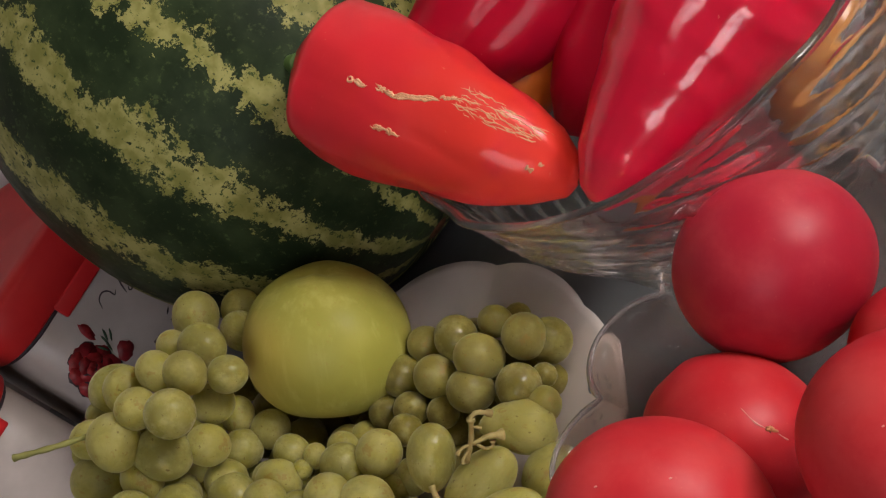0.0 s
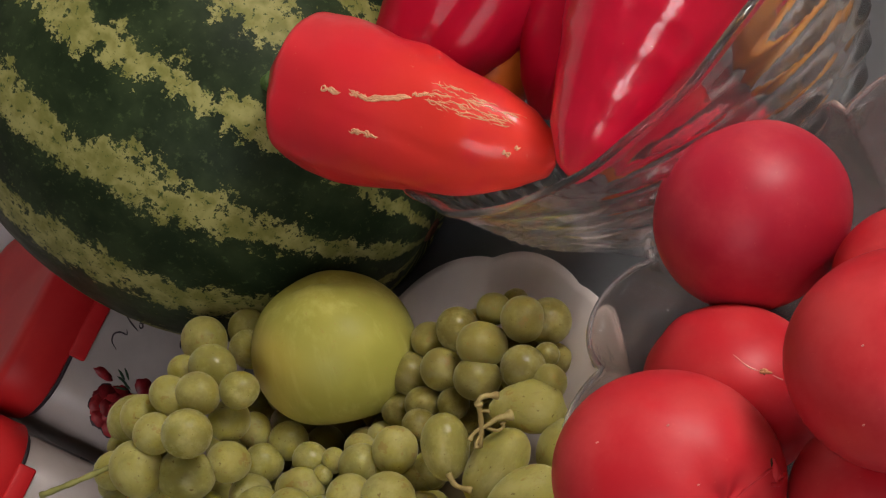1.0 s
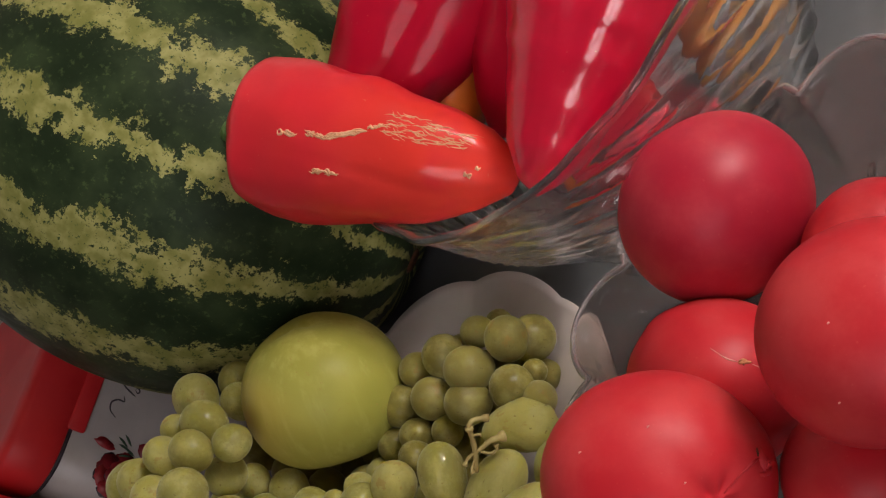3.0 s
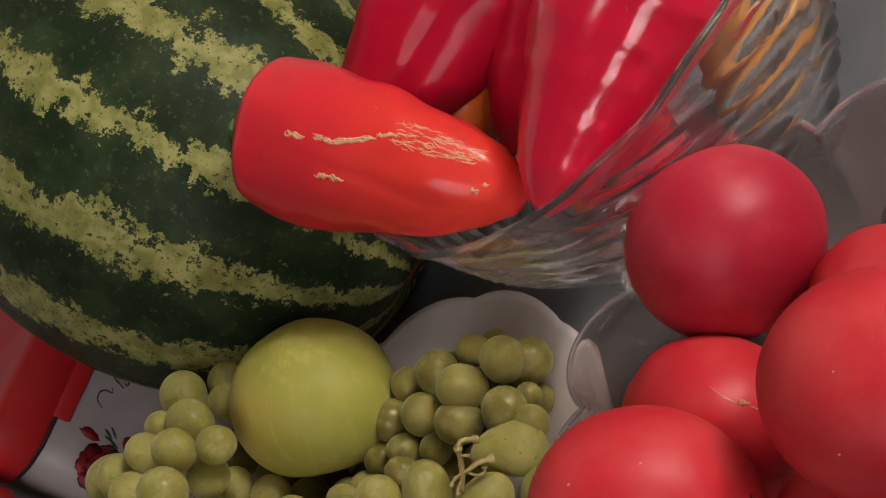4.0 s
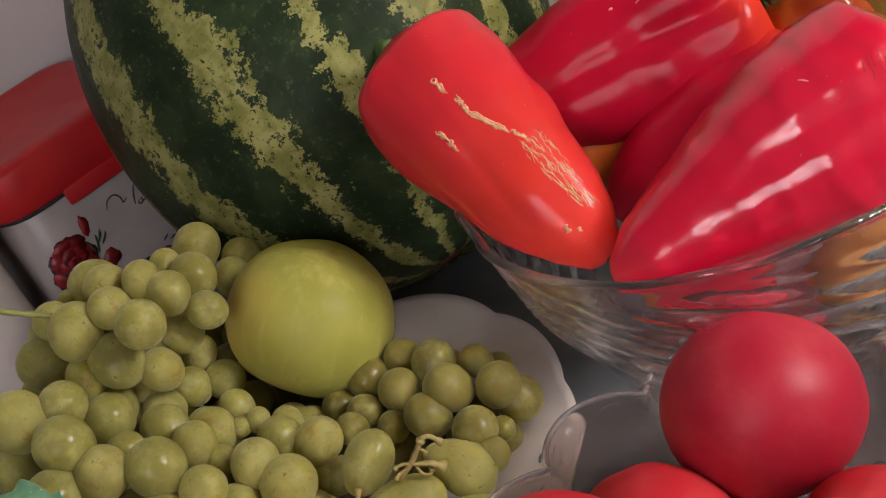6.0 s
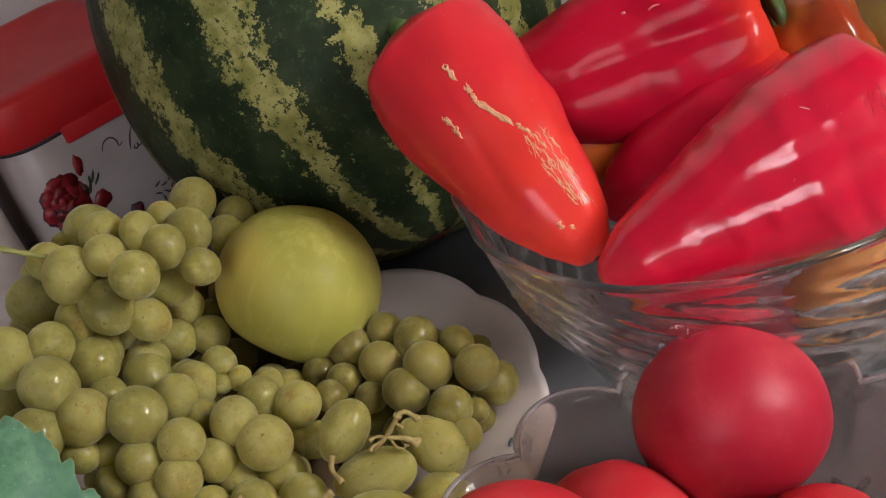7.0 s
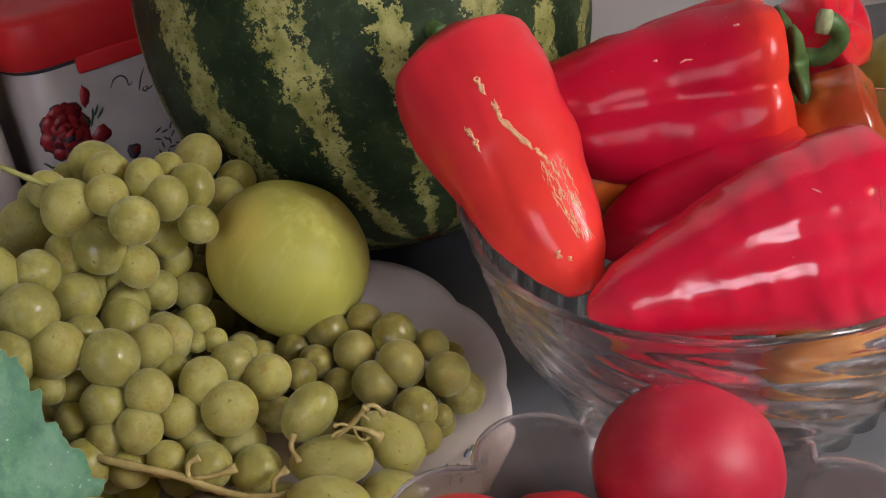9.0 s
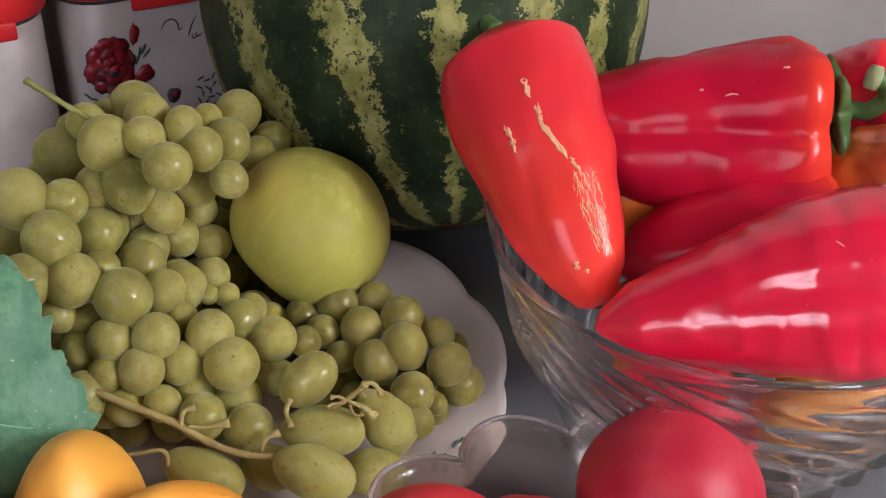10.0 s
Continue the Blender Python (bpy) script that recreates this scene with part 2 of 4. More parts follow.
def apple_skin(name):
    n = Nodes(name, 0.42, 0.16)
    xyz = n.node("ShaderNodeSeparateXYZ")
    n.link(n.coords(), xyz.inputs[0])
    col = n.mix(n.span(n.noise(24, 3), 0.3, 0.7), (0.285, 0.280, 0.050), (0.365, 0.342, 0.070))
    streak = n.noise(1.0, 4, 0.6, stretch=(120, 120, 14))
    col = n.mix(n.math("MULTIPLY", n.span(streak, 0.48, 0.72), 0.5), col, (0.50, 0.455, 0.13))
    col = n.mix(n.math("MULTIPLY", n.span(n.noise(480, 2), 0.66, 0.72), 0.6), col, (0.34, 0.26, 0.06))
    col = n.mix(n.math("MULTIPLY", n.span(n.noise(8, 2), 0.52, 0.66), 0.4), col, (0.60, 0.42, 0.08))
    low = n.math("MULTIPLY", n.span(xyz.outputs["Z"], -0.024, -0.034), n.span(n.noise(90, 4), 0.35, 0.6))
    col = n.mix(low, col, (0.16, 0.07, 0.03))
    n.put("Base Color", col)
    n.put("Subsurface Weight", 0.08)
    n.put("Subsurface Radius", (0.004, 0.004, 0.001))
    n.put("Subsurface Scale", 1.0)
    n.bump(n.noise(300, 3), 0.05, 0.0006)
    return n.mat


def clear(name, ior, rough, tint, through_part=1.0, solid=1.0):
    n = Nodes(name, rough, 0.5)
    n.put("Base Color", tint)
    n.put("Transmission Weight", through_part)
    n.put("IOR", ior)
    n.put("Alpha", solid)
    return n.mat


TOMATO = tomato_skin("tomato_skin", (0.51, 0.013, 0.024), (0.57, 0.019, 0.029), (0.61, 0.050, 0.054))
TOMATO_PINK = tomato_skin("pink_tomato_skin", (0.43, 0.012, 0.034), (0.47, 0.016, 0.040), (0.54, 0.046, 0.062))
GRAPE = grape_skin("green_grape_skin", (0.335, 0.313, 0.094), (0.45, 0.410, 0.118), (0.52, 0.488, 0.175))
# amber tint, plus darkening that stands in for weaker light on these bunches
GRAPE_AMBER_SHADED = grape_skin("amber_shaded_grape_skin", (0.20, 0.170, 0.046), (0.31, 0.270, 0.074), (0.37, 0.330, 0.108))
APPLE = apple_skin("apple_skin")
CRYSTAL = clear("cut_crystal", 1.50, 0.02, (0.96, 0.96, 0.96), 0.99, 0.95)
PLASTIC = clear("clear_plastic", 1.42, 0.14, (0.56, 0.48, 0.46), 0.955, 0.85)
PLASTIC_EDGE = clear("thick_clear_plastic", 1.42, 0.18, (0.50, 0.45, 0.46), 0.72, 0.85)
STEM = plain("pepper_stem_green", (0.035, 0.08, 0.018), (0.10, 0.17, 0.045), 70, 0.5, 0.4, 0.3, 320).mat
STEM_CUT = plain("dry_cut_stem", (0.30, 0.34, 0.16), (0.45, 0.47, 0.28), 200, 0.75, 0.2, 0.4, 500).mat
TWIG = plain("grape_twig", (0.27, 0.20, 0.070), (0.41, 0.33, 0.125), 120, 0.6, 0.3, 0.4, 500).mat
TWIG_GREEN = plain("green_grape_twig", (0.20, 0.195, 0.055), (0.30, 0.29, 0.09), 90, 0.55, 0.3, 0.3, 400).mat
DARK_SPOT = plain("dark_scar", (0.05, 0.02, 0.01), (0.16, 0.06, 0.03), 300, 0.8, 0.2, 0.4, 700).mat
BULB = Nodes("lit_bulb")
BULB.put("Base Color", (0.9, 0.85, 0.75))
BULB.put("Emission Color", (1.0, 0.8, 0.55))
BULB.put("Emission Strength", 12.0)
BULB = BULB.mat
METAL = plain("lamp_metal", (0.5, 0.5, 0.5), (0.6, 0.6, 0.6), 40, 0.3).mat


def leaf_skin():
    n = Nodes("grape_leaf", 0.5, 0.4)
    col = n.mix(n.span(n.noise(26, 4), 0.3, 0.7), (0.075, 0.20, 0.105), (0.155, 0.32, 0.175))
    col = n.mix(n.math("MULTIPLY", n.span(n.noise(110, 5, 0.7), 0.42, 0.62), 0.6), col, (0.05, 0.15, 0.09))
    col = n.mix(n.math("MULTIPLY", n.span(n.noise(420, 3, 0.7), 0.66, 0.72), 0.8), col, (0.40, 0.55, 0.46))
    col = n.mix(n.math("MULTIPLY", n.span(n.noise(70, 3, 0.6), 0.55, 0.70), 0.5), col, (0.045, 0.13, 0.085))
    n.put("Base Color", col)
    n.put("Subsurface Weight", 0.05)
    n.bump(n.noise(110, 5, 0.7), 0.6, 0.0014)
    return n.mat


LEAF = leaf_skin()
LEAF_EDGE = plain("leaf_edge", (0.16, 0.27, 0.15), (0.30, 0.40, 0.22), 90, 0.5, 0.3, 0.1).mat
VEIN = plain("leaf_vein", (0.13, 0.30, 0.19), (0.19, 0.37, 0.24), 90, 0.55, 0.3, 0.1).mat


# ---- building helpers ----
def part(name, bm, material, parent=None, label="", smooth=True):
    me = bpy.data.meshes.new(name)
    bm.to_mesh(me)
    bm.free()
    for p in me.polygons:
        p.use_smooth = smooth
    me.materials.append(material)
    ob = new(name, me)
    if parent is not None:
        ob.parent = parent
    return tagged(ob, label)


def empty(name, m, label, category, group="", kind=""):
    ob = new(name)
    ob.empty_display_size = 0.02
    ob.matrix_world = m
    return tagged(ob, label, category, group, kind)


def skin_rings(bm, rings, close_ends=True):
    """Skins a list of rings of points, all of one count, and caps the ends with a fan."""
    made = [[bm.verts.new(p) for p in ring] for ring in rings]
    k = len(made[0])
    for a, b in zip(made, made[1:]):
        for i in range(k):
            bm.faces.new((a[i], a[(i + 1) % k], b[(i + 1) % k], b[i]))
    if close_ends:
        for ring, flip in ((made[0], True), (made[-1], False)):
            mid = bm.verts.new(sum((v.co for v in ring), Vector()) / k)
            for i in range(k):
                tri = (ring[(i + 1) % k], ring[i], mid) if flip else (ring[i], ring[(i + 1) % k], mid)
                bm.faces.new(tri)
    return bm


def lathe(profile, segs=64, wave=None):
    """Turns (r, z) points round z; wave(angle, r, z, i) may give a changed (r, z)."""
    rings = []
    for i, (r, z) in enumerate(profile):
        ring = []
        for s in range(segs):
            a = 2 * math.pi * s / segs
            rr, zz = wave(a, r, z, i) if wave else (r, z)
            ring.append((rr * math.cos(a), rr * math.sin(a), zz))
        rings.append(ring)
    return skin_rings(bmesh.new(), rings)


def tube(points, radii, segs=10, cap=True):
    """A tapered tube along points."""
    pts = [Vector(p) for p in points]
    rings, side = [], None
    for i, p in enumerate(pts):
        d = (pts[min(i + 1, len(pts) - 1)] - pts[max(i - 1, 0)]).normalized()
        side = d.orthogonal().normalized() if side is None else (side - d * side.dot(d)).normalized()
        up = d.cross(side)
        r = radii[i] if isinstance(radii, (list, tuple)) else radii
        rings.append([p + (side * math.cos(2 * math.pi * s / segs) + up * math.sin(2 * math.pi * s / segs)) * r for s in range(segs)])
    return skin_rings(bmesh.new(), rings, cap)


def smooth_line(points, n=6):
    """Points of a Catmull-Rom line through the given ones."""
    p = [Vector(q) for q in points]
    p = [2 * p[0] - p[1], *p, 2 * p[-1] - p[-2]]
    out = []
    for i in range(1, len(p) - 2):
        for s in range(n):
            t = s / n
            out.append(0.5 * (2 * p[i] + (p[i + 1] - p[i - 1]) * t + (2 * p[i - 1] - 5 * p[i] + 4 * p[i + 1] - p[i + 2]) * t * t
                              + (3 * p[i] - p[i - 1] - 3 * p[i + 1] + p[i + 2]) * t ** 3))
    return out + [p[-2]]


def box(x0, x1, y0, y1, z0, z1, bevel=0.0):
    bm = bmesh.new()
    bmesh.ops.create_cube(bm, size=1)
    for v in bm.verts:
        v.co = Vector((x0 + (v.co.x + 0.5) * (x1 - x0), y0 + (v.co.y + 0.5) * (y1 - y0), z0 + (v.co.z + 0.5) * (z1 - z0)))
    if bevel:
        bmesh.ops.bevel(bm, geom=bm.edges[:], offset=bevel, segments=2, affect="EDGES", profile=0.5)
    return bm


def aimed(base, tip, toward):
    """A pose at base whose z points to tip and whose x faces toward as nearly as it can."""
    b, z = Vector(base), (Vector(tip) - Vector(base)).normalized()
    x = Vector(toward) - b
    x = (x - z * x.dot(z)).normalized()
    y = z.cross(x)
    m = Matrix((x, y, z)).transposed().to_4x4()
    m.translation = b
    return m


def ease(pairs, u):
    """The value at u of a smooth line without overshoot through (u, value) pairs."""
    k = len(pairs) - 1
    steps = [pairs[i + 1][0] - pairs[i][0] for i in range(k)]
    slopes = [(pairs[i + 1][1] - pairs[i][1]) / steps[i] for i in range(k)]
    ways = [slopes[0]]
    for p, q in zip(slopes, slopes[1:]):
        ways.append(2 * p * q / (p + q) if p * q > 0 else 0.0)
    ways.append(slopes[-1])
    i = max(j for j in range(k) if j == 0 or pairs[j][0] <= u)
    t = min(1.0, (u - pairs[i][0]) / steps[i])
    return ((1 + 2 * t) * (1 - t) ** 2 * pairs[i][1] + t * (1 - t) ** 2 * steps[i] * ways[i]
            + t * t * (3 - 2 * t) * pairs[i + 1][1] + t * t * (t - 1) * steps[i] * ways[i + 1])


EYE_SIDE = (0.08, -0.52, 0.36)   # roughly where one looks from, to turn fruit by

# ---- the room ----
def structure(name, bm, material, label, category):
    ob = part(name, bm, material, None, label, smooth=False)
    return tagged(ob, "", category, "", "structure")


T = 0.12
structure("floor", box(ROOM_X0 - T, ROOM_X1 + T, ROOM_Y0 - T, ROOM_Y1 + T, FLOOR_Z - 0.1, FLOOR_Z), FLOOR, "brown wooden floor of the room", "floor")
structure("ceiling", box(ROOM_X0 - T, ROOM_X1 + T, ROOM_Y0 - T, ROOM_Y1 + T, CEIL_Z, CEIL_Z + 0.1), DARK_CEILING, "unseen ceiling, kept dark grey to limit bounced light", "ceiling")
structure("wall_north", box(ROOM_X0, ROOM_X1, ROOM_Y1, ROOM_Y1 + T, FLOOR_Z, CEIL_Z), WALL, "pale pinkish-white wall behind the fruit", "wall")
structure("wall_west", box(ROOM_X0 - T, ROOM_X0, ROOM_Y0 - T, ROOM_Y1 + T, FLOOR_Z, CEIL_Z), DARK_SIDE_WALL, "unseen side wall, kept dark grey to limit bounced light", "wall")
def wall_with_opening(name, along_x, at, a0, a1, o0, o1, z0, z1, label):
    """A wall of thickness T away from the room, with one opening."""
    bm = bmesh.new()
    for p0, p1, q0, q1 in ((a0, o0, FLOOR_Z, CEIL_Z), (o1, a1, FLOOR_Z, CEIL_Z), (o0, o1, FLOOR_Z, z0), (o0, o1, z1, CEIL_Z)):
        for v in bmesh.ops.create_cube(bm, size=1)["verts"]:
            p, q, w = p0 + (v.co.x + 0.5) * (p1 - p0), q0 + (v.co.z + 0.5) * (q1 - q0), v.co.y + 0.5
            v.co = Vector((p, at - T * w, q)) if along_x else Vector((at + T * w, p, q))
    bmesh.ops.recalc_face_normals(bm, faces=bm.faces[:])
    return structure(name, bm, DARK_SIDE_WALL, label, "wall")


def window_unit(name, along_x, at, o0, o1, z0, z1, bar_z, label):
    win = empty(name, pose(0, 0, 0), label, "window", kind="structure")

    def bar(part_name, p0, p1, q0, q1, d0, d1):
        b = box(p0, p1, at - d1, at - d0, q0, q1, 0.003) if along_x else box(at + d0, at + d1, p0, p1, q0, q1, 0.003)
        part(part_name, b, WHITE_FRAME, win, smooth=False)
    for p0, p1, q0, q1 in ((o0, o0 + 0.06, z0, z1), (o1 - 0.06, o1, z0, z1), (o0 + 0.06, o1 - 0.06, z0, z0 + 0.06), (o0 + 0.06, o1 - 0.06, z1 - 0.06, z1)):
        bar("window_frame", p0, p1, q0, q1, 0.03, 0.08)
    mid = (o0 + o1) / 2
    bar("mullion", mid - 0.03, mid + 0.03, z0 + 0.06, z1 - 0.06, 0.032, 0.078)
    for p0, p1 in ((o0 + 0.06, mid - 0.03), (mid + 0.03, o1 - 0.06)):
        for z in bar_z:
            bar("transom", p0, p1, z, z + 0.05, 0.034, 0.076)


# out of view; their dark grey deepens the shadows on the fruit
wall_with_opening("wall_east", False, ROOM_X1, ROOM_Y0 - T, ROOM_Y1 + T, BIG_Y0, BIG_Y1, BIG_Z0, BIG_Z1, "unseen dark grey side wall with a window opening, limits bounced light")
wall_with_opening("wall_south", True, ROOM_Y0, ROOM_X0, ROOM_X1, WIN_X0, WIN_X1, WIN_Z0, WIN_Z1, "unseen dark grey wall with a window opening, limits bounced light")
window_unit("window_1", True, ROOM_Y0, WIN_X0, WIN_X1, WIN_Z0, WIN_Z1, (0.39, 0.68), "tall white-framed window with six panes")
window_unit("window_2", False, ROOM_X1, BIG_Y0, BIG_Y1, BIG_Z0, BIG_Z1, (0.80,), "white-framed window with two sashes")

lamp = empty("ceiling_lamp", pose(0.75, -0.70, 1.435), "small hanging lamp with a warm bare bulb", "lamp")
part("cord", tube([(0, 0, CEIL_Z - 1.435), (0, 0, -0.30)], 0.003, 8), METAL, lamp)
part("socket", lathe([(0.004, -0.27), (0.018, -0.28), (0.019, -0.33), (0.014, -0.335)], 20), METAL, lamp)
part("bulb", lathe([(0.013, -0.336), (0.016, -0.35), (0.026, -0.368), (0.03, -0.385), (0.026, -0.402), (0.015, -0.412), (0.003, -0.415)], 20), BULB, lamp).visible_shadow = False

table = empty("table", pose(0, 0, 0), "grey smooth-topped table under the fruit", "table")
part("tabletop", box(-0.85, 0.98, -0.42, ROOM_Y1 - 0.006, -0.03, 0.0, 0.003), TABLE, table, smooth=False)
for x in (-0.78, 0.94):
    for y in (-0.36, 0.36):
        part("leg", box(x - 0.03, x + 0.03, y - 0.03, y + 0.03, FLOOR_Z, -0.03, 0.003), WHITE_FRAME, table, smooth=False)


# ---- watermelon ----
def watermelon(centre, axis, half_length, half_width):
    """An egg-shaped melon whose blossom end points along axis."""
    rings, n, k = [], 72, 112
    for i in range(1, n):
        v = math.pi * i / n
        ring = []
        for s in range(k):
            a = 2 * math.pi * s / k
            d = Vector((math.sin(v) * math.cos(a), math.sin(v) * math.sin(a), math.cos(v)))
            r = 1 + 0.006 * math.sin(3 * a + 1) * math.sin(v) + 0.005 * noise.noise(d * 2.5) - 0.055 * d.z
            dent = 1 - 0.035 * math.exp(-((math.pi - v) / 0.16) ** 2) - 0.03 * math.exp(-(v / 0.16) ** 2)
            ring.append((half_width * r * d.x, half_width * r * d.y, half_length * dent * d.z))
        rings.append(ring)
    m = aimed(centre, Vector(centre) - Vector(axis), EYE_SIDE)
    melon = empty("watermelon", m, "large dark green watermelon with pale mottled stripes, standing on the table", "watermelon")
    part("rind", skin_rings(bmesh.new(), [r[::-1] for r in rings]), MELON, melon)
    e = -half_length
    part("blossom_scar", lathe([(0.001, e * 0.972), (0.006, e * 0.979), (0.008, e * 0.968), (0.007, e * 0.954)], 20), DARK_SPOT, melon, "small dry brown blossom scar")
    return melon


watermelon((0.0496, 0.1975, 0.1555), (0.215, -1.0, -1.40), 0.164, 0.1335)


# ---- canisters ----
def rounded_outline(w, d, r, n=8):
    out = []
    for cx, cy, a0 in ((w / 2 - r, d / 2 - r, 0), (-w / 2 + r, d / 2 - r, 90), (-w / 2 + r, -d / 2 + r, 180), (w / 2 - r, -d / 2 + r, 270)):
        for i in range(n + 1):
            a = radians(a0 + 90 * i / n)
            out.append((cx + r * math.cos(a), cy + r * math.sin(a)))
    return out


def rounded_prism(w, d, r, levels):
    """levels: (z, growth outward)."""
    rings = []
    for z, g in levels:
        rings.append([(x, y, z) for x, y in rounded_outline(w + 2 * g, d + 2 * g, max(r + g, 0.002))])
    return skin_rings(bmesh.new(), rings)


def petal(cx, cz, w, h, turn, y, bulge=0.00022):
    """A flat printed petal on the plane y, a hair's breadth thick."""
    bm = bmesh.new()
    ring = []
    for i in range(18):
        a = 2 * math.pi * i / 18
        u, v = w * math.cos(a) * (1 + 0.15 * math.sin(2 * a) + 0.08 * math.sin(5 * a + turn)), h * math.sin(a) * (1 + 0.12 * math.cos(3 * a) + 0.10 * math.cos(7 * a + turn))
        t = radians(turn)
        ring.append((cx + u * math.cos(t) - v * math.sin(t), cz + u * math.sin(t) + v * math.cos(t)))
    return skin_rings(bm, [[(x, y, z) for x, z in ring], [(x, y - bulge, z) for x, z in ring]])


def ink(points, width, y):
    """A printed pen stroke through local (x, z) places on the plane y."""
    line = smooth_line([(x, y, z) for x, z in points], 5)
    k = len(line) - 1
    return tube(line, [width * (0.35 + 0.65 * math.sin(math.pi * i / k)) for i in range(k + 1)], 6)


def canister(m, w, d, printed, label):
    """A box with rounded corners; its front faces the local -y."""
    can = empty("canister", m, label, "canister", "white canisters with red lids")
    part("body", rounded_prism(w, d, 0.028, [(0.0, -0.004), (0.003, -0.0008), (0.01, 0), (0.112, 0), (0.114, -0.0015), (0.122, -0.0015)]), CAN_WHITE, can)
    part("lid", rounded_prism(w, d, 0.028, [(0.1225, 0.0), (0.1195, 0.0030), (0.1205, 0.0040), (0.134, 0.0040), (0.147, 0.0034), (0.1505, 0.0018), (0.1522, -0.0020), (0.1526, -0.010), (0.1518, -0.0135)]), LID_RED, can, "glossy red plastic lid")
    f = -d / 2
    part("clip", box(-0.0195, w / 2 - 0.020, f - 0.0052, f - 0.0012, 0.1095, 0.1215, 0.0015), LID_RED, can, "red snap-on clip")
    part("gasket", rounded_prism(w, d, 0.028, [(0.1162, 0.0004), (0.1192, 0.0004)]), INK_DARK, can, "dark seal under the lid")
    if not printed:
        return can
    fy = f - 0.0002
    rng = random.Random(3)
    flower = empty("rose_print", pose(0, 0, 0), "dark red printed rose with sprigs", "")
    flower.parent = can
    cx, cz = -0.0375, 0.0735
    for i in range(19):
        ring = 0 if i < 8 else 1 if i < 14 else 2
        a = 2 * math.pi * i / (8, 6, 5)[ring] + 0.3 + 0.5 * ring
        r = (0.0110, 0.0062, 0.0028)[ring]
        place = (cx + r * math.cos(a) * 0.95, cz + r * math.sin(a) * 1.3)
        size = (0.0082, 0.0060, 0.0036)[ring] * rng.uniform(0.85, 1.15)
        y = fy - 0.00006 * i
        part("petal", petal(*place, size * 1.02, size * 0.79, math.degrees(a) + 90 + rng.uniform(-25, 25), y + 0.00003, 0.00005), INK_DARK, flower)
        part("petal", petal(place[0] + 0.0005, place[1] + 0.0006, size * 0.97, size * 0.74, math.degrees(a) + 90 + rng.uniform(-25, 25), y, 0.00005), (INK_RED, INK_DEEP, INK_RED, INK_RED)[i % 4], flower)
    part("heart", petal(cx + 0.001, cz - 0.005, 0.0030, 0.0022, 15, fy - 0.0013, 0.00005), INK_DARK, flower)
    part("bud", petal(cx + 0.0178, cz + 0.0195, 0.0032, 0.0072, -6, fy), INK_RED, flower)
    part("bud", petal(cx + 0.0215, cz - 0.0095, 0.0060, 0.0068, -30, fy), INK_DEEP, flower)
    for dx, dz, t in ((0.0195, 0.0060, -12), (0.0225, 0.0080, -30), (0.0245, 0.0050, -42), (0.0180, 0.0020, -20), (0.0145, 0.0040, 15), (-0.0170, -0.0180, 40), (-0.0120, -0.0215, 60)):
        part("sprig", petal(cx + dx, cz + dz, 0.0008, 0.0042, t, fy), INK_GREEN, flower)
    part("printed_blossom", petal(0.0015, 0.0450, 0.0050, 0.0052, 20, fy), INK_DARK, can)
    part("printed_blossom", petal(0.0032, 0.0455, 0.0026, 0.0022, 20, fy - 0.0004), INK_DEEP, can)
    for j in range(16):
        a = j * 2.4
        r = 0.0028 * math.sqrt(j)
        part("printed_sprig", petal(0.0270 + r * math.cos(a), 0.0430 + r * math.sin(a) * 1.2, 0.0006, 0.0026, j * 47, fy), INK_DARK, can)
    for pts in (((-0.0020, 0.0925), (0.0015, 0.0975), (0.0065, 0.0985), (0.0095, 0.0950), (0.0098, 0.0905), (0.0130, 0.0920)), ((0.0225, 0.0985), (0.0190, 0.0930), (0.0168, 0.0880), (0.0155, 0.0845)),
                ((0.0195, 0.0860), (0.0180, 0.0840), (0.0195, 0.0828), (0.0212, 0.0845), (0.0200, 0.0862)), ((0.0215, 0.0865), (0.0212, 0.0838), (0.0235, 0.0842), (0.0255, 0.0858))):
        part("printed_stroke", ink(pts, 0.00055, fy), INK_DARK, can)
    return can


canister(pose(-0.1566, 0.3037, 0, 0, 0, 28), 0.122, 0.155, True, "white plastic canister with a printed red rose and red lid")
canister(pose(-0.2670, 0.2306, 0, 0, 0, 28), 0.118, 0.155, False, "white plastic canister with red lid beside the plate")


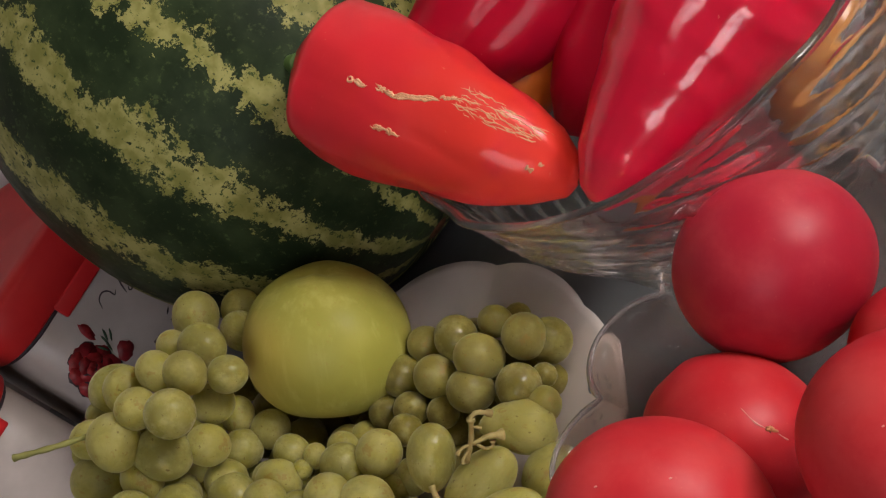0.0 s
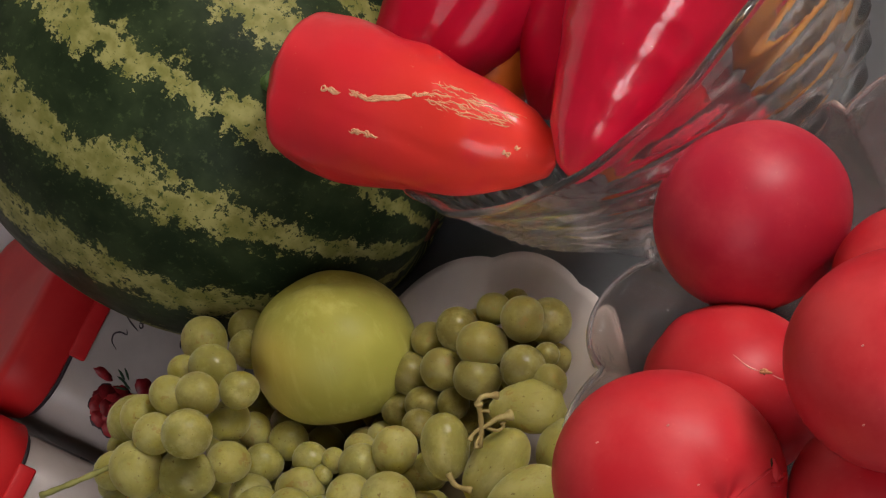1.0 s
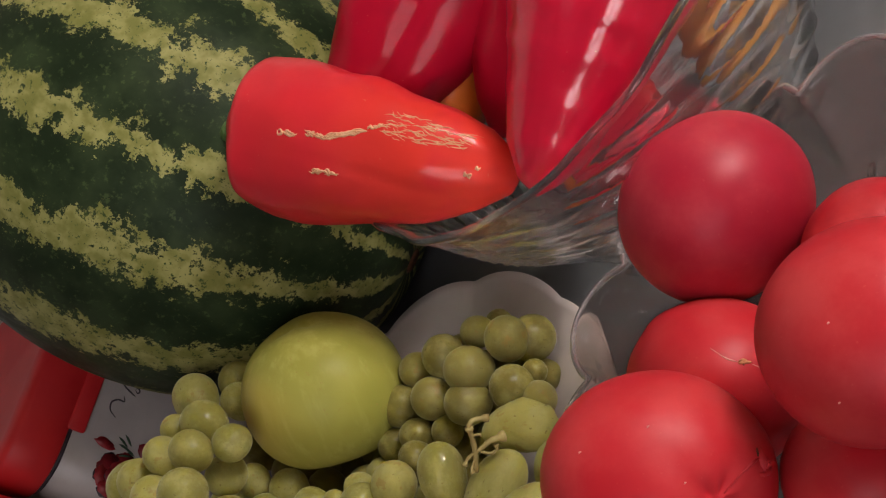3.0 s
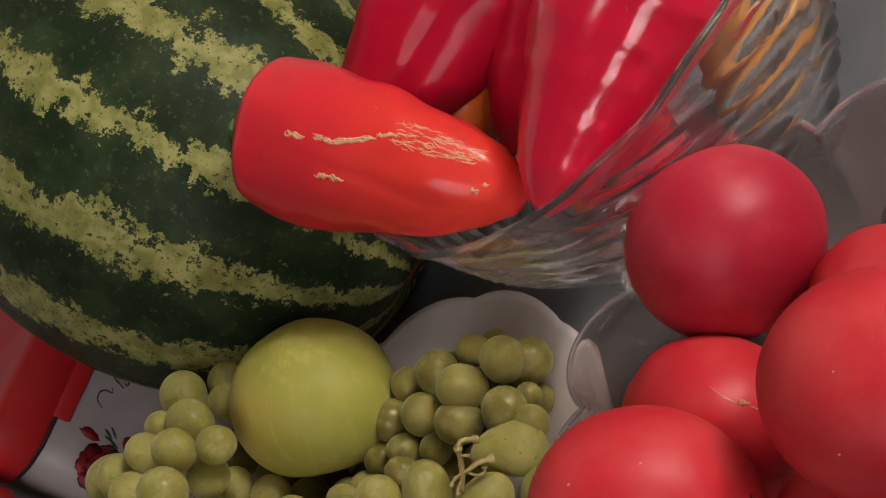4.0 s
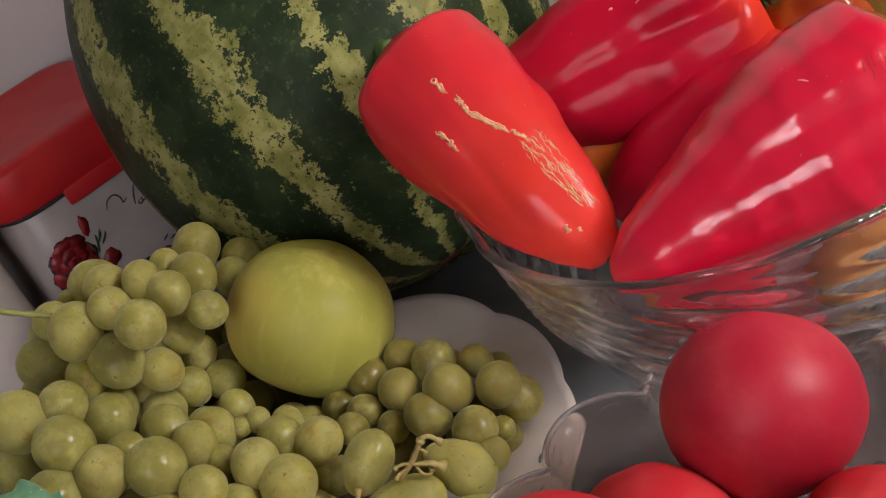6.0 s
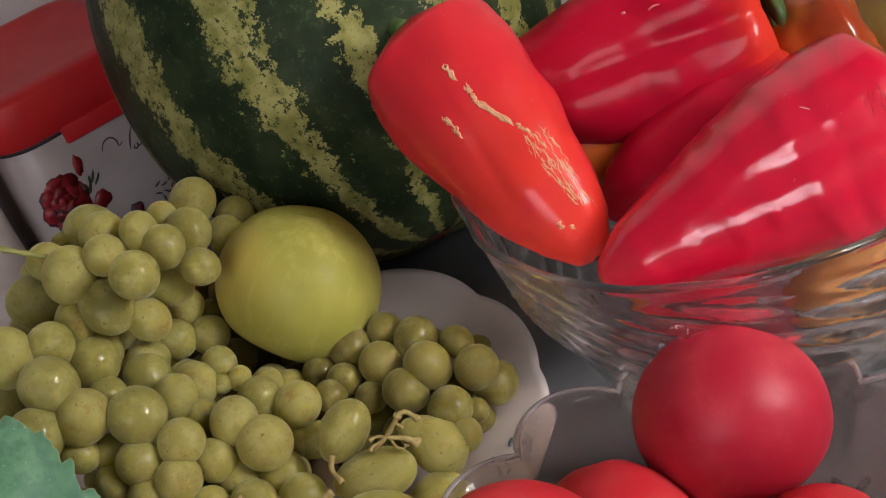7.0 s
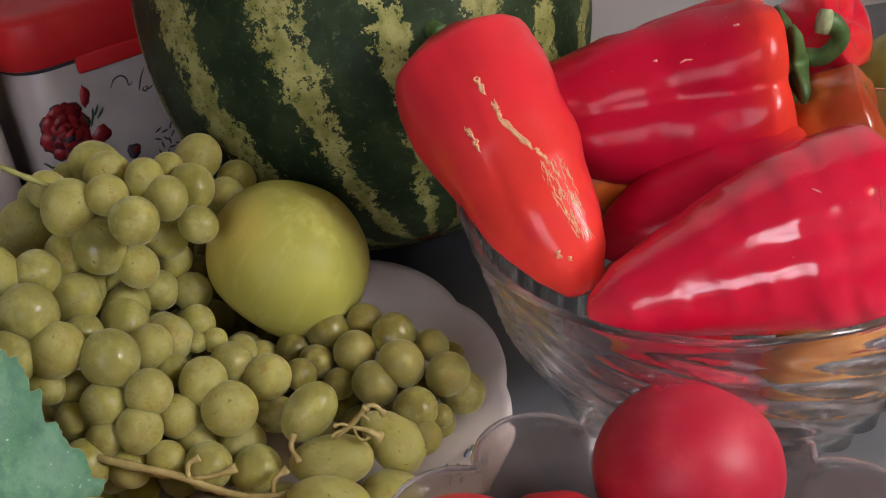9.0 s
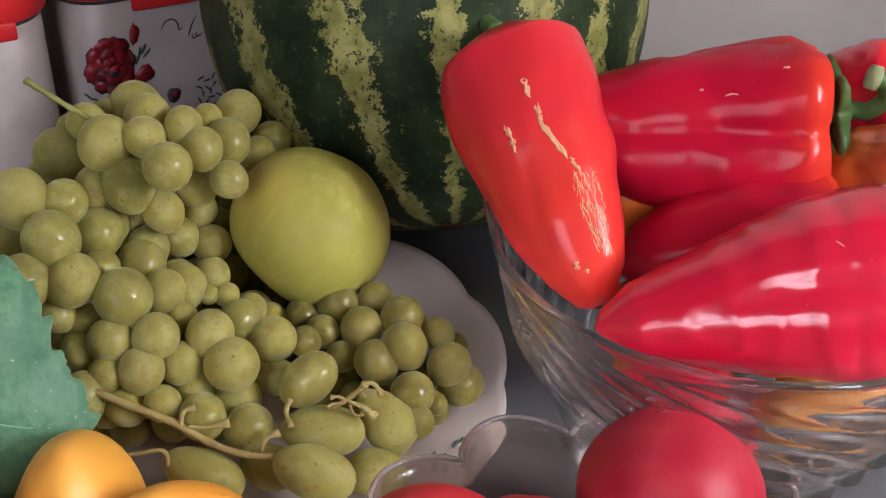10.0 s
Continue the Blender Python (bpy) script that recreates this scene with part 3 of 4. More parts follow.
# ---- plate ----
def plate(centre, radius):
    pl = empty("plate", pose(*centre), "large white china plate with a scalloped rim under the grapes", "plate")
    k = radius
    top = [(0.0, 0.006), (0.3 * k, 0.006), (0.62 * k, 0.0065), (0.70 * k, 0.009), (0.80 * k, 0.0145), (0.90 * k, 0.0185), (0.97 * k, 0.0212), (k, 0.0222)]
    low = [(1.002 * k, 0.0208), (0.97 * k, 0.0178), (0.90 * k, 0.0148), (0.80 * k, 0.0105), (0.70 * k, 0.005), (0.63 * k, 0.002), (0.60 * k, 0.0), (0.57 * k, 0.0), (0.56 * k, 0.0022), (0.0, 0.0022)]
    prof = [(max(r, 0.001), z) for r, z in top + low]

    def wave(a, r, z, i):
        t = max(0.0, (r / k - 0.72) / 0.28)
        lobe = abs(math.sin(a * 6 + 0.2)) ** 0.7 - 0.6
        return r * (1 + 0.024 * lobe * t * t), z + 0.0025 * lobe * t
    part("dish", lathe(prof[::-1], 240, wave), PLATE, pl)
    rng = random.Random(5)
    for a in (-23, 97, 160, -110):
        spot = empty("sprig_print", pose(k * 0.88 * math.cos(radians(a)), k * 0.88 * math.sin(radians(a)), 0.0186, 0, -9, a), "", "")
        spot.parent = pl
        for j in range(5):
            bm = lathe([(0.0004, 0.0), (0.0028, 0.0003), (0.0026, 0.0006), (0.0004, 0.0008)], 10)
            leaf = part("printed_petal", bm, (INK_BLUE, INK_GREEN)[j % 2], spot)
            leaf.location = (rng.uniform(-0.006, 0.006), rng.uniform(-0.010, 0.010), 0.0)
            leaf.scale = (rng.uniform(0.25, 0.5), rng.uniform(0.7, 1.2), 1)
    return pl


plate((-0.052, -0.027, 0), 0.1515)


# ---- apples ----
def apple(m, label, r=0.0404, h=0.0365):
    """An apple whose hollow stalk end lies at the local -z."""
    ap = empty("apple", m, label, "apple")
    prof = []
    for i in range(1, 44):
        v = math.pi * i / 44
        zz = h * math.cos(v) - 0.0015 * math.exp(-(v / 0.3) ** 2) + 0.009 * math.exp(-((math.pi - v) / 0.33) ** 2)
        prof.append((max(r * math.sin(v) ** 0.82, 0.0006), zz))

    def wave(a, rr, z, i):
        return rr * (1 + 0.012 * math.sin(5 * a + 0.7) * (0.4 + z / h * 0.6) + 0.012 * math.sin(2 * a)), z + 0.0012 * math.cos(a * 2 + 1)
    part("flesh", lathe(prof[::-1], 72, wave), APPLE, ap)
    part("stalk", tube([(0, 0, -h + 0.011), (0.001, 0, -h + 0.004), (0.003, 0.001, -h - 0.001)], [0.0014, 0.0012, 0.0016], 8), TWIG, ap)
    return ap


apple(Matrix.Translation((-0.0012, 0.0169, 0.0815)) @ Matrix.Diagonal((1.043, 1.097, 0.97, 1)) @ aimed((0, 0, 0), (0.060, 0.020, 0.076), (0.202, -0.52, 0.219)), "yellow-green apple resting among the grapes on the plate")
behind = apple(aimed((0.352, 0.085, 0.082), (0.36, 0.10, 0.17), (0.2, -0.5, 0.3)), "yellow-green apple behind the crystal bowl", 0.045, 0.042)


to_local = behind.matrix_basis.inverted()
end, mid = to_local @ Vector((0.325, 0.0625, 0.1075)), Vector((0, 0, 0))
out = (end - mid).normalized()
rings = []
for i, (r, h) in enumerate(((0.0030, -0.004), (0.0026, 0.000), (0.0036, 0.003), (0.0046, 0.0058), (0.0030, 0.0052), (0.0008, 0.002))):
    side, up = out.orthogonal().normalized(), out.cross(out.orthogonal().normalized())
    rings.append([end + out * (h + 0.0012 * (i > 2) * math.cos(5 * a)) + (side * math.cos(a) + up * math.sin(a)) * r * (1 + 0.25 * (i > 1) * math.cos(5 * a)) for a in [2 * math.pi * q / 20 for q in range(20)]])
part("dry_calyx", skin_rings(bmesh.new(), rings), STEM_CUT, behind, "pale dry calyx")


# ---- crystal bowl ----
def crystal_bowl(centre, rim_r, base_r, h):
    bowl = empty("crystal_bowl", pose(*centre), "cut crystal bowl with slanting flutes, heaped with peppers", "bowl")
    outer, inner, n = [], [], 64
    for i in range(n + 1):
        u = (i / n) ** 1.5
        outer.append((base_r + (rim_r - base_r) * u ** 0.5, h * u))
    for i in range(n + 1):
        u = (1 - i / n) ** 1.5
        inner.append((base_r + (rim_r - base_r) * u ** 0.5 - 0.0040 - 0.002 * (1 - u), max(h * u, 0.007 + 0.0005 * (1 - i / n))))
    lip = [(rim_r + 0.0004, h + 0.0008), (rim_r - 0.0002, h + 0.0018), (rim_r - 0.0012, h + 0.0024), (rim_r - 0.0023, h + 0.0024), (rim_r - 0.0031, h + 0.0016)]
    prof = [(0.001, 0.003), (base_r * 0.7, 0.003), (base_r * 0.8, 0.0)] + outer + lip + inner[:-1] + [(base_r - 0.012, 0.0065), (0.001, 0.0065)]
    first, last = 3, 3 + n

    def wave(a, r, z, i):
        if first <= i <= last or i > last + 5:
            u = z / h
            deep = min(1, u / 0.1) * min(1, max(0, (0.93 - u) / 0.06))
            f = 18 * (a + 2.6 * u)
            lens = 0.55 + 0.45 * math.sin(9 * (a - 0.9 * u) + 1.0)
            r += 0.0030 * deep * lens * (math.cos(f) + 0.28 * math.cos(2 * f)) * (1.0 if i <= last else 0.25)
        t = max(0.0, (z / h - 0.85) / 0.15)
        return r + 0.0012 * t * math.sin(15 * a), z + 0.0014 * t * math.sin(15 * a)
    part("glass", lathe(prof, 384, wave), CRYSTAL, bowl).visible_shadow = False
    return bowl


crystal_bowl((0.2048, -0.0308, 0.0006), 0.1188, 0.056, 0.1168)


# ---- peppers ----
SLIM = [(0, 0.17), (0.02, 0.52), (0.05, 0.79), (0.10, 0.94), (0.15, 1.0), (0.3, 0.985), (0.45, 0.935), (0.6, 0.815), (0.75, 0.70), (0.88, 0.51), (0.945, 0.385), (0.98, 0.24), (1.0, 0.04)]
TAPER = [(0, 0.30), (0.04, 0.72), (0.10, 0.93), (0.2, 1.01), (0.35, 0.97), (0.5, 0.84), (0.65, 0.67), (0.8, 0.50), (0.9, 0.375), (0.96, 0.24), (0.985, 0.14), (1.0, 0.03)]
SHOULDER = [(0, 0.55), (0.05, 0.92), (0.15, 1.0), (0.3, 1.02), (0.45, 0.99), (0.6, 0.90), (0.75, 0.71), (0.88, 0.52), (0.96, 0.32), (1.0, 0.05)]
BLUNT = [(0, 0.30), (0.03, 0.66), (0.09, 0.92), (0.22, 1.0), (0.42, 0.98), (0.62, 0.86), (0.8, 0.66), (0.91, 0.46), (0.97, 0.27), (1.0, 0.04)]


def pepper(base, tip, radius, profile, skin, label, lobes=3, ridge=0.06, bend=0.0, flat=1.0, seed=1, turn=0.0, stem=None, cap=1.0, knobs=0.0, tube_r=0.0062, lift=0.0, ripples=0.0, recess=0.0, uneven=1.0, furrow=None):
    m = aimed(base, tip, EYE_SIDE) @ pose(0, 0, 0, 0, 0, turn)
    length = (Vector(tip) - Vector(base)).length
    pep = empty("pepper", m, label, "pepper", "red peppers in the crystal bowl")
    rings, n, k = [], 84 if ripples else 56, 72
    for i in range(n + 1):
        u = i / n
        u = 0.5 - 0.5 * math.cos(math.pi * u) if u < 0.12 or u > 0.9 else u
        r = radius * ease(profile, u)
        dip = 0.010 * max(0.0, 1 - u / 0.06)
        ring = []
        for s in range(k):
            a = 2 * math.pi * s / k
            groove = abs(math.cos(lobes * a / 2 + seed + 0.5 * math.sin(3.2 * u + seed)))
            d = Vector((math.cos(a), math.sin(a), 0))
            w = 1 + ridge * (groove ** 0.6 - 0.7) * (1 - 0.35 * u) + 0.06 * uneven * noise.noise(d * 1.3 + Vector((0, 0, u * 5 + seed * 7))) + 0.035 * uneven * noise.noise(d * 2.6 + Vector((seed, 0, u * 9)))
            w += knobs * noise.noise(d * 3.1 + Vector((seed, 4, u * 10))) + 0.6 * knobs * noise.noise(d * 5.3 + Vector((1, seed, u * 14)))
            swell = 3.6 * noise.noise(d * 1.8 + Vector((seed, u * 6, 0)))
            w += ripples * (0.35 + 0.65 * groove ** 2) * (math.sin(2 * math.pi * u * length / 0.0190 + swell) + 0.3 * math.sin(2 * math.pi * u * length / 0.0088 + 1.7 * swell))
            if furrow:
                off = math.remainder(a - radians(furrow[0] - turn), 2 * math.pi)
                w -= furrow[2] * math.exp(-(off / furrow[1]) ** 2) * math.sin(math.pi * min(1.0, max(0.0, (u - 0.05) / 0.80)))
            z = length * u - dip * -1 * (1 - abs(2 * (s % (k / lobes)) / (k / lobes) - 1)) * 0.4 + dip * 0.6
            ring.append((r * w * flat * math.cos(a) + bend * math.sin(math.pi * u), r * w * math.sin(a), z))
        rings.append(ring)
    if recess:
        first = rings[0]
        rings = [[(x * q, y * q, z + recess * e) for x, y, z in first] for q, e in ((0.12, 1.0), (0.35, 0.92), (0.6, 0.55), (0.82, 0.16))] + rings
    flesh = part("flesh", skin_rings(bmesh.new(), rings), skin, pep)
    part("blossom_scar", lathe([(0.0003, length - 0.002), (0.0019, length - 0.0016), (0.0017, length + 0.0002), (0.0003, length + 0.0006)], 12), DARK_SPOT, pep, "tiny dark blossom scar")
    if stem:
        cal = []
        for j, (rr, z) in enumerate(((0.002, -0.001), (0.007, 0.001), (0.013, 0.004), (0.017, 0.0075), (0.0165, 0.0095), (0.010, 0.008), (0.002, 0.007))):
            rr *= cap
            cal.append([(rr * (1 + 0.40 * math.cos(5 * 2 * math.pi * s / 40) * (j > 1)) * math.cos(2 * math.pi * s / 40),
                         rr * (1 + 0.40 * math.cos(5 * 2 * math.pi * s / 40) * (j > 1)) * math.sin(2 * math.pi * s / 40), z - lift) for s in range(40)])
        part("calyx", skin_rings(bmesh.new(), cal), STEM, pep, "ragged green calyx")
        line = smooth_line(stem, 5)
        stalk = part("stem", tube(line, [tube_r * (1 - 0.25 * math.sin(math.pi * i / (len(line) - 1))) for i in range(len(line))], 12), STEM, pep, "curved green stem")
        d = (Vector(line[-1]) - Vector(line[-2])).normalized()
        part("cut_end", tube([Vector(line[-1]) - d * 0.004, Vector(line[-1]) + d * 0.001], [tube_r * 1.06, tube_r * 1.0], 12), STEM_CUT, stalk, "dry pale cut end")
    return pep, flesh


def strokes(flesh, parent, name, lines, radius, material, label, seed=0):
    """Thin raised marks on the skin: each line is a row of local (y, z) places seen from the side of +x."""
    me = flesh.data
    tree = BVHTree.FromPolygons([v.co.copy() for v in me.vertices], [tuple(p.vertices) for p in me.polygons])
    rng = random.Random(seed)
    bm = bmesh.new()
    for pts in lines:
        row = []
        for y, z in pts:
            hit = tree.ray_cast(Vector((0.2, y + rng.uniform(-0.0004, 0.0004), z + rng.uniform(-0.0004, 0.0004))), Vector((-1, 0, 0)))[0]
            if hit:
                row.append(hit)
        if len(row) < 2:
            continue
        row = smooth_line(row, 3)
        rr = radius * rng.uniform(0.7, 1.25)
        one = tube(row, [max(0.00008, rr * math.sin(math.pi * (i + 0.4) / len(row)) ** 0.7 * rng.uniform(0.7, 1.2)) for i in range(len(row))], 6)
        tmp = bpy.data.meshes.new("tmp")
        one.to_mesh(tmp)
        one.free()
        bm.from_mesh(tmp)
        bpy.data.meshes.remove(tmp)
    return tagged(part(name, bm, material, parent, label), kind="stuff" if len(lines) > 1 else "")


leaning, flesh = pepper((0.0914, 0.0518, 0.1738), (0.1366, -0.0639, 0.0925), 0.0369, SLIM, SCAR_SKIN, "bright red pepper with tan scars, leaning out over the bowl rim", 3, 0.09, 0.004, 0.89, 1, 0, [(0, 0, 0.004), (-0.006, 0.004, -0.010), (-0.012, 0.008, -0.014)])
rng = random.Random(21)
lines = []
for i in range(78):
    q = rng.random()
    z = 0.0925 + 0.037 * q
    y = -0.0150 + 0.0035 * q + rng.uniform(-0.0058, 0.0058) * (1 - 0.35 * q)
    ln, lean = rng.uniform(0.003, 0.0075), rng.uniform(-0.0001, 0.0007)
    lines.append([(y + lean * j + rng.uniform(-0.0004, 0.0004), z + ln * j / 3) for j in range(4)])
strokes(flesh, leaning, "scar_cracks", lines, 0.00027, SCAR_TAN, "fine tan cracks in the skin", 1)
lines = []
for (y0, z0), (y1, z1), count in (((-0.0054, 0.0610), (-0.0047, 0.0715), 6), ((-0.0047, 0.0705), (-0.0105, 0.0875), 11), ((-0.0040, 0.0466), (-0.0039, 0.0565), 4),
                                  ((0.0103, 0.0647), (0.0102, 0.0788), 4), ((-0.0110, 0.0885), (-0.0135, 0.0940), 3), ((0.0025, 0.1310), (0.0025, 0.1335), 2), ((-0.0012, 0.1350), (-0.0012, 0.1370), 1)):
    for i in range(3 * count):
        f = rng.uniform(-0.1, 0.75)
        g = f + rng.uniform(0.22, 0.45)
        lines.append([(y0 + (y1 - y0) * (f + (g - f) * j / 3) + rng.uniform(-0.0011, 0.0011), z0 + (z1 - z0) * (f + (g - f) * j / 3)) for j in range(4)])
strokes(flesh, leaning, "scar_slash", lines, 0.00055, SCAR_TAN, "healed tan slash in the skin", 2)
shiny, flesh = pepper((0.2828, -0.074, 0.1225), (0.1332, -0.0823, 0.0945), 0.0425, TAPER, RED_SKIN, "large shiny red pepper lying on the bowl rim", 4, 0.07, 0.004, 0.92, 2, 20, [(0, 0, 0.004), (0.004, 0.004, -0.014), (0.012, 0.004, -0.024)], knobs=0.004, ripples=0.011, uneven=0.30, furrow=(5, 0.20, 0.055))
lines = []
for i in range(7):
    y, z = -0.006 + rng.uniform(-0.003, 0.003), 0.034 - 0.0013 * i + rng.uniform(-0.0006, 0.0006)
    ln = rng.uniform(0.0010, 0.0022)
    lines.append([(y + ln * j, z - 0.3 * ln * j) for j in range(4)])
strokes(flesh, shiny, "scratches", lines, 0.00014, SCRATCH, "dark fine scratches", 3)
strokes(flesh, shiny, "nick", [[(0.0095, 0.0545), (0.0079, 0.0530), (0.0065, 0.0515)]], 0.0003, SCAR_PALE, "pale nick", 4)
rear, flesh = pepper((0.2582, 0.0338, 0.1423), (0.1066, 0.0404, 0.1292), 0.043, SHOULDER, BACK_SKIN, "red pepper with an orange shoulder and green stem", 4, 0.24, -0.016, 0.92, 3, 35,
                     [(0, 0, 0.006), (0.0, 0.001, -0.006), (0.003, -0.002, -0.014), (0.012, 0.000, -0.021), (0.020, 0.004, -0.018), (0.022, 0.006, -0.012)], knobs=0.010, tube_r=0.0058, cap=1.25, lift=0.006, recess=0.008)
for nick in ([(-0.0039, 0.057), (-0.0036, 0.0541), (-0.0045, 0.051)], [(0.0010, 0.0685), (0.0007, 0.0665)], [(0.006, 0.030), (0.0055, 0.027)]):
    strokes(flesh, rear, "nick", [nick], 0.0007, SCAR_PALE, "pale nick", 5)
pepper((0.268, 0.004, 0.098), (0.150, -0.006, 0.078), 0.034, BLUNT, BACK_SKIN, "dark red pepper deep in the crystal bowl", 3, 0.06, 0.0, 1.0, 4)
pepper((0.306, 0.066, 0.146), (0.256, 0.104, 0.112), 0.024, BLUNT, RED_SKIN, "red pepper behind the others in the bowl", 3, 0.06, 0.0, 1.0, 5)
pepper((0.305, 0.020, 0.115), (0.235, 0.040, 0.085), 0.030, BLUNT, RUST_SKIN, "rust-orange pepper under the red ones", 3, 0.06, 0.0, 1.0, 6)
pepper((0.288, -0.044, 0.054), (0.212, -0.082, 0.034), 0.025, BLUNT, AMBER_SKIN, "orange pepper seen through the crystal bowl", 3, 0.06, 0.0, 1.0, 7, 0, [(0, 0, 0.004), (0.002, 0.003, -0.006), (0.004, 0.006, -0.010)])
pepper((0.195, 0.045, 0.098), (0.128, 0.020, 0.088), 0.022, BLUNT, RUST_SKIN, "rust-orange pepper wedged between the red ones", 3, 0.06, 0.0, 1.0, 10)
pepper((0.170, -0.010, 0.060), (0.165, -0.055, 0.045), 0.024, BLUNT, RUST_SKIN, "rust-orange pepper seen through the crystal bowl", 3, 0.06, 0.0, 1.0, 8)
pepper((0.205, -0.060, 0.075), (0.150, -0.050, 0.060), 0.021, BLUNT, RED_SKIN, "dark red pepper seen through the crystal bowl", 3, 0.06, 0.0, 1.0, 11)


def bell_pepper(m, radius, height, turn, label):
    """A blocky pepper standing on its stem, its rounded lobes up."""
    bell = empty("bell_pepper", m, label, "pepper")
    rings, n, k = [], 44, 96
    for i in range(1, n):
        v = math.pi * i / n
        ring = []
        for s in range(k):
            a = -2 * math.pi * s / k
            lobe = abs(math.cos(2.5 * a + radians(turn))) ** 1.5
            d = Vector((math.cos(a), math.sin(a), math.cos(v)))
            r = radius * math.sin(v) ** 0.72 * (0.64 + 0.36 * lobe) * (1 + 0.05 * noise.noise(d * 1.7)) * (1 - 0.12 * math.cos(v))
            z = height * math.cos(v) - height * 0.42 * (1 - lobe) * max(0.0, math.cos(v)) - 0.020 * math.exp(-(v / 0.30) ** 2)
            ring.append((r * math.cos(a), r * math.sin(a), z))
        rings.append(ring)
    part("flesh", skin_rings(bmesh.new(), rings), ORANGE_SKIN, bell)
    part("stem", tube([(0, 0, -height + 0.004), (0.002, 0, -height - 0.004), (0.006, 0.002, -height - 0.009)], [0.006, 0.005, 0.0055], 10), STEM, bell, "short green stem")
    return bell


bell_pepper(pose(-0.0695, -0.197, 0.0500, 6, 0, 0), 0.076, 0.046, -70, "bright orange bell pepper in front of the grapes")


# ---- tray of tomatoes ----
def tray(centre, label):
    tr = empty("plastic_tray", pose(*centre), label, "tray")
    top = [(0.001, 0.004), (0.040, 0.004), (0.078, 0.0045), (0.086, 0.009), (0.095, 0.022), (0.1015, 0.0345), (0.1025, 0.0378), (0.1045, 0.0392), (0.107, 0.0388)]
    low = [(0.1085, 0.0375), (0.1085, 0.0358), (0.107, 0.0345), (0.1042, 0.0340), (0.0965, 0.0205), (0.0875, 0.0075), (0.0795, 0.003), (0.040, 0.0025), (0.001, 0.0025)]

    def wave(a, r, z, i):
        t = max(0.0, min(1.0, (r - 0.076) / 0.030))
        lobe = abs(math.sin(6 * (a - radians(5.3)))) ** 0.75
        return r * (1 + (0.17 * lobe - 0.055) * t), z
    part("shell", lathe((top + low)[::-1], 288, wave), PLASTIC, tr).visible_shadow = False
    ring = []
    for s in range(288):
        a = 2 * math.pi * s / 288
        r, z = wave(a, 0.1068, 0.0385, 0)
        ring.append(Vector((r * math.cos(a), r * math.sin(a), z)))
    rings = []
    for s in range(289):
        p, d = ring[s % 288], (ring[(s + 1) % 288] - ring[s - 1 if s < 288 else 287]).normalized()
        out = Vector((d.y, -d.x, 0))
        rings.append([p + out * (0.00155 * math.cos(q * math.pi / 5)) + Vector((0, 0, 0.0012 * math.sin(q * math.pi / 5))) for q in range(10)])
    part("rim", skin_rings(bmesh.new(), rings, False), PLASTIC_EDGE, tr, "thick rounded clear plastic rim").visible_shadow = False
    for j in range(6):
        a = 2 * math.pi * j / 6 + radians(28)
        for q in range(5):
            b = a + 2 * math.pi * q / 5
            dimple = part("embossed_dimple", lathe([(0.0006, 0.0), (0.0032, 0.0002), (0.0026, 0.0012), (0.0006, 0.0018)], 12), PLASTIC, tr)
            dimple.location = (0.072 * math.cos(a) + 0.0085 * math.cos(b), 0.072 * math.sin(a) + 0.0085 * math.sin(b), 0.0042)
            dimple.rotation_euler = (0, 0, b)
            dimple.scale = (1.5, 0.6, 1)
    return tr


tray((0.135, -0.19, 0.0), "clear plastic tray with a scalloped rim, full of tomatoes")


def tomato(centre, r, lean, seed, label, skin=TOMATO, broad=None):
    """broad: a direction and by how much the fruit is wider that way."""
    tm = empty("tomato", pose(*centre, *lean), label, "tomato", "tomatoes in the tray")
    rings, n, k = [], 40, 64
    way = tm.matrix_basis.to_3x3().inverted() @ Vector(broad[0]).normalized() if broad else Vector((1, 0, 0))
    more = broad[1] if broad else 0.0
    for i in range(1, n):
        v = math.pi * i / n
        ring = []
        for s in range(k):
            a = 2 * math.pi * s / k
            d = Vector((math.sin(v) * math.cos(a), math.sin(v) * math.sin(a), math.cos(v)))
            w = 1 + 0.022 * noise.noise(d * 1.4 + Vector((seed * 3, 0, 0))) + 0.02 * math.cos(5 * a + seed) * math.exp(-(v / 0.75) ** 2)
            dip = 0.13 * math.exp(-(v / 0.26) ** 2) + 0.03 * math.exp(-((math.pi - v) / 0.12) ** 2)
            p = Vector((r * w * d.x, r * w * d.y, r * 0.93 * w * (d.z - dip * d.z)))
            ring.append(p + way * p.dot(way) * more)
        rings.append(ring[::-1])
    flesh = part("flesh", skin_rings(bmesh.new(), rings), skin, tm)
    part("stem_scar", lathe([(0.0004, r * 0.80), (0.003, r * 0.812), (0.0034, r * 0.80)], 12), DARK_SPOT, tm, "dry corky stem scar")
    return tm, flesh


tomato((0.161, -0.1446, 0.0567), 0.0384, (-60, 20, 0), 1, "ripe pinkish-red tomato leaning on the crystal bowl", TOMATO_PINK)
tm2, flesh2 = tomato((0.1437, -0.2545, 0.0690), 0.0362, (170, 20, 0), 2, "ripe bright red tomato in the plastic tray")
tm3, flesh3 = tomato((0.1032, -0.1741, 0.0383), 0.0330, (-70, 35, 0), 3, "ripe red tomato with a corky scar in the tray", broad=((0, 1, 0), 0.15))
tm4, flesh4 = tomato((0.0673, -0.2125, 0.0744), 0.0368, (75, 60, 0), 4, "ripe red tomato on top of the others", broad=((0.52, -0.543, -0.659), 0.08))
tomato((0.173, -0.198, 0.0285), 0.0262, (170, 0, 0), 5, "ripe red tomato in the plastic tray")
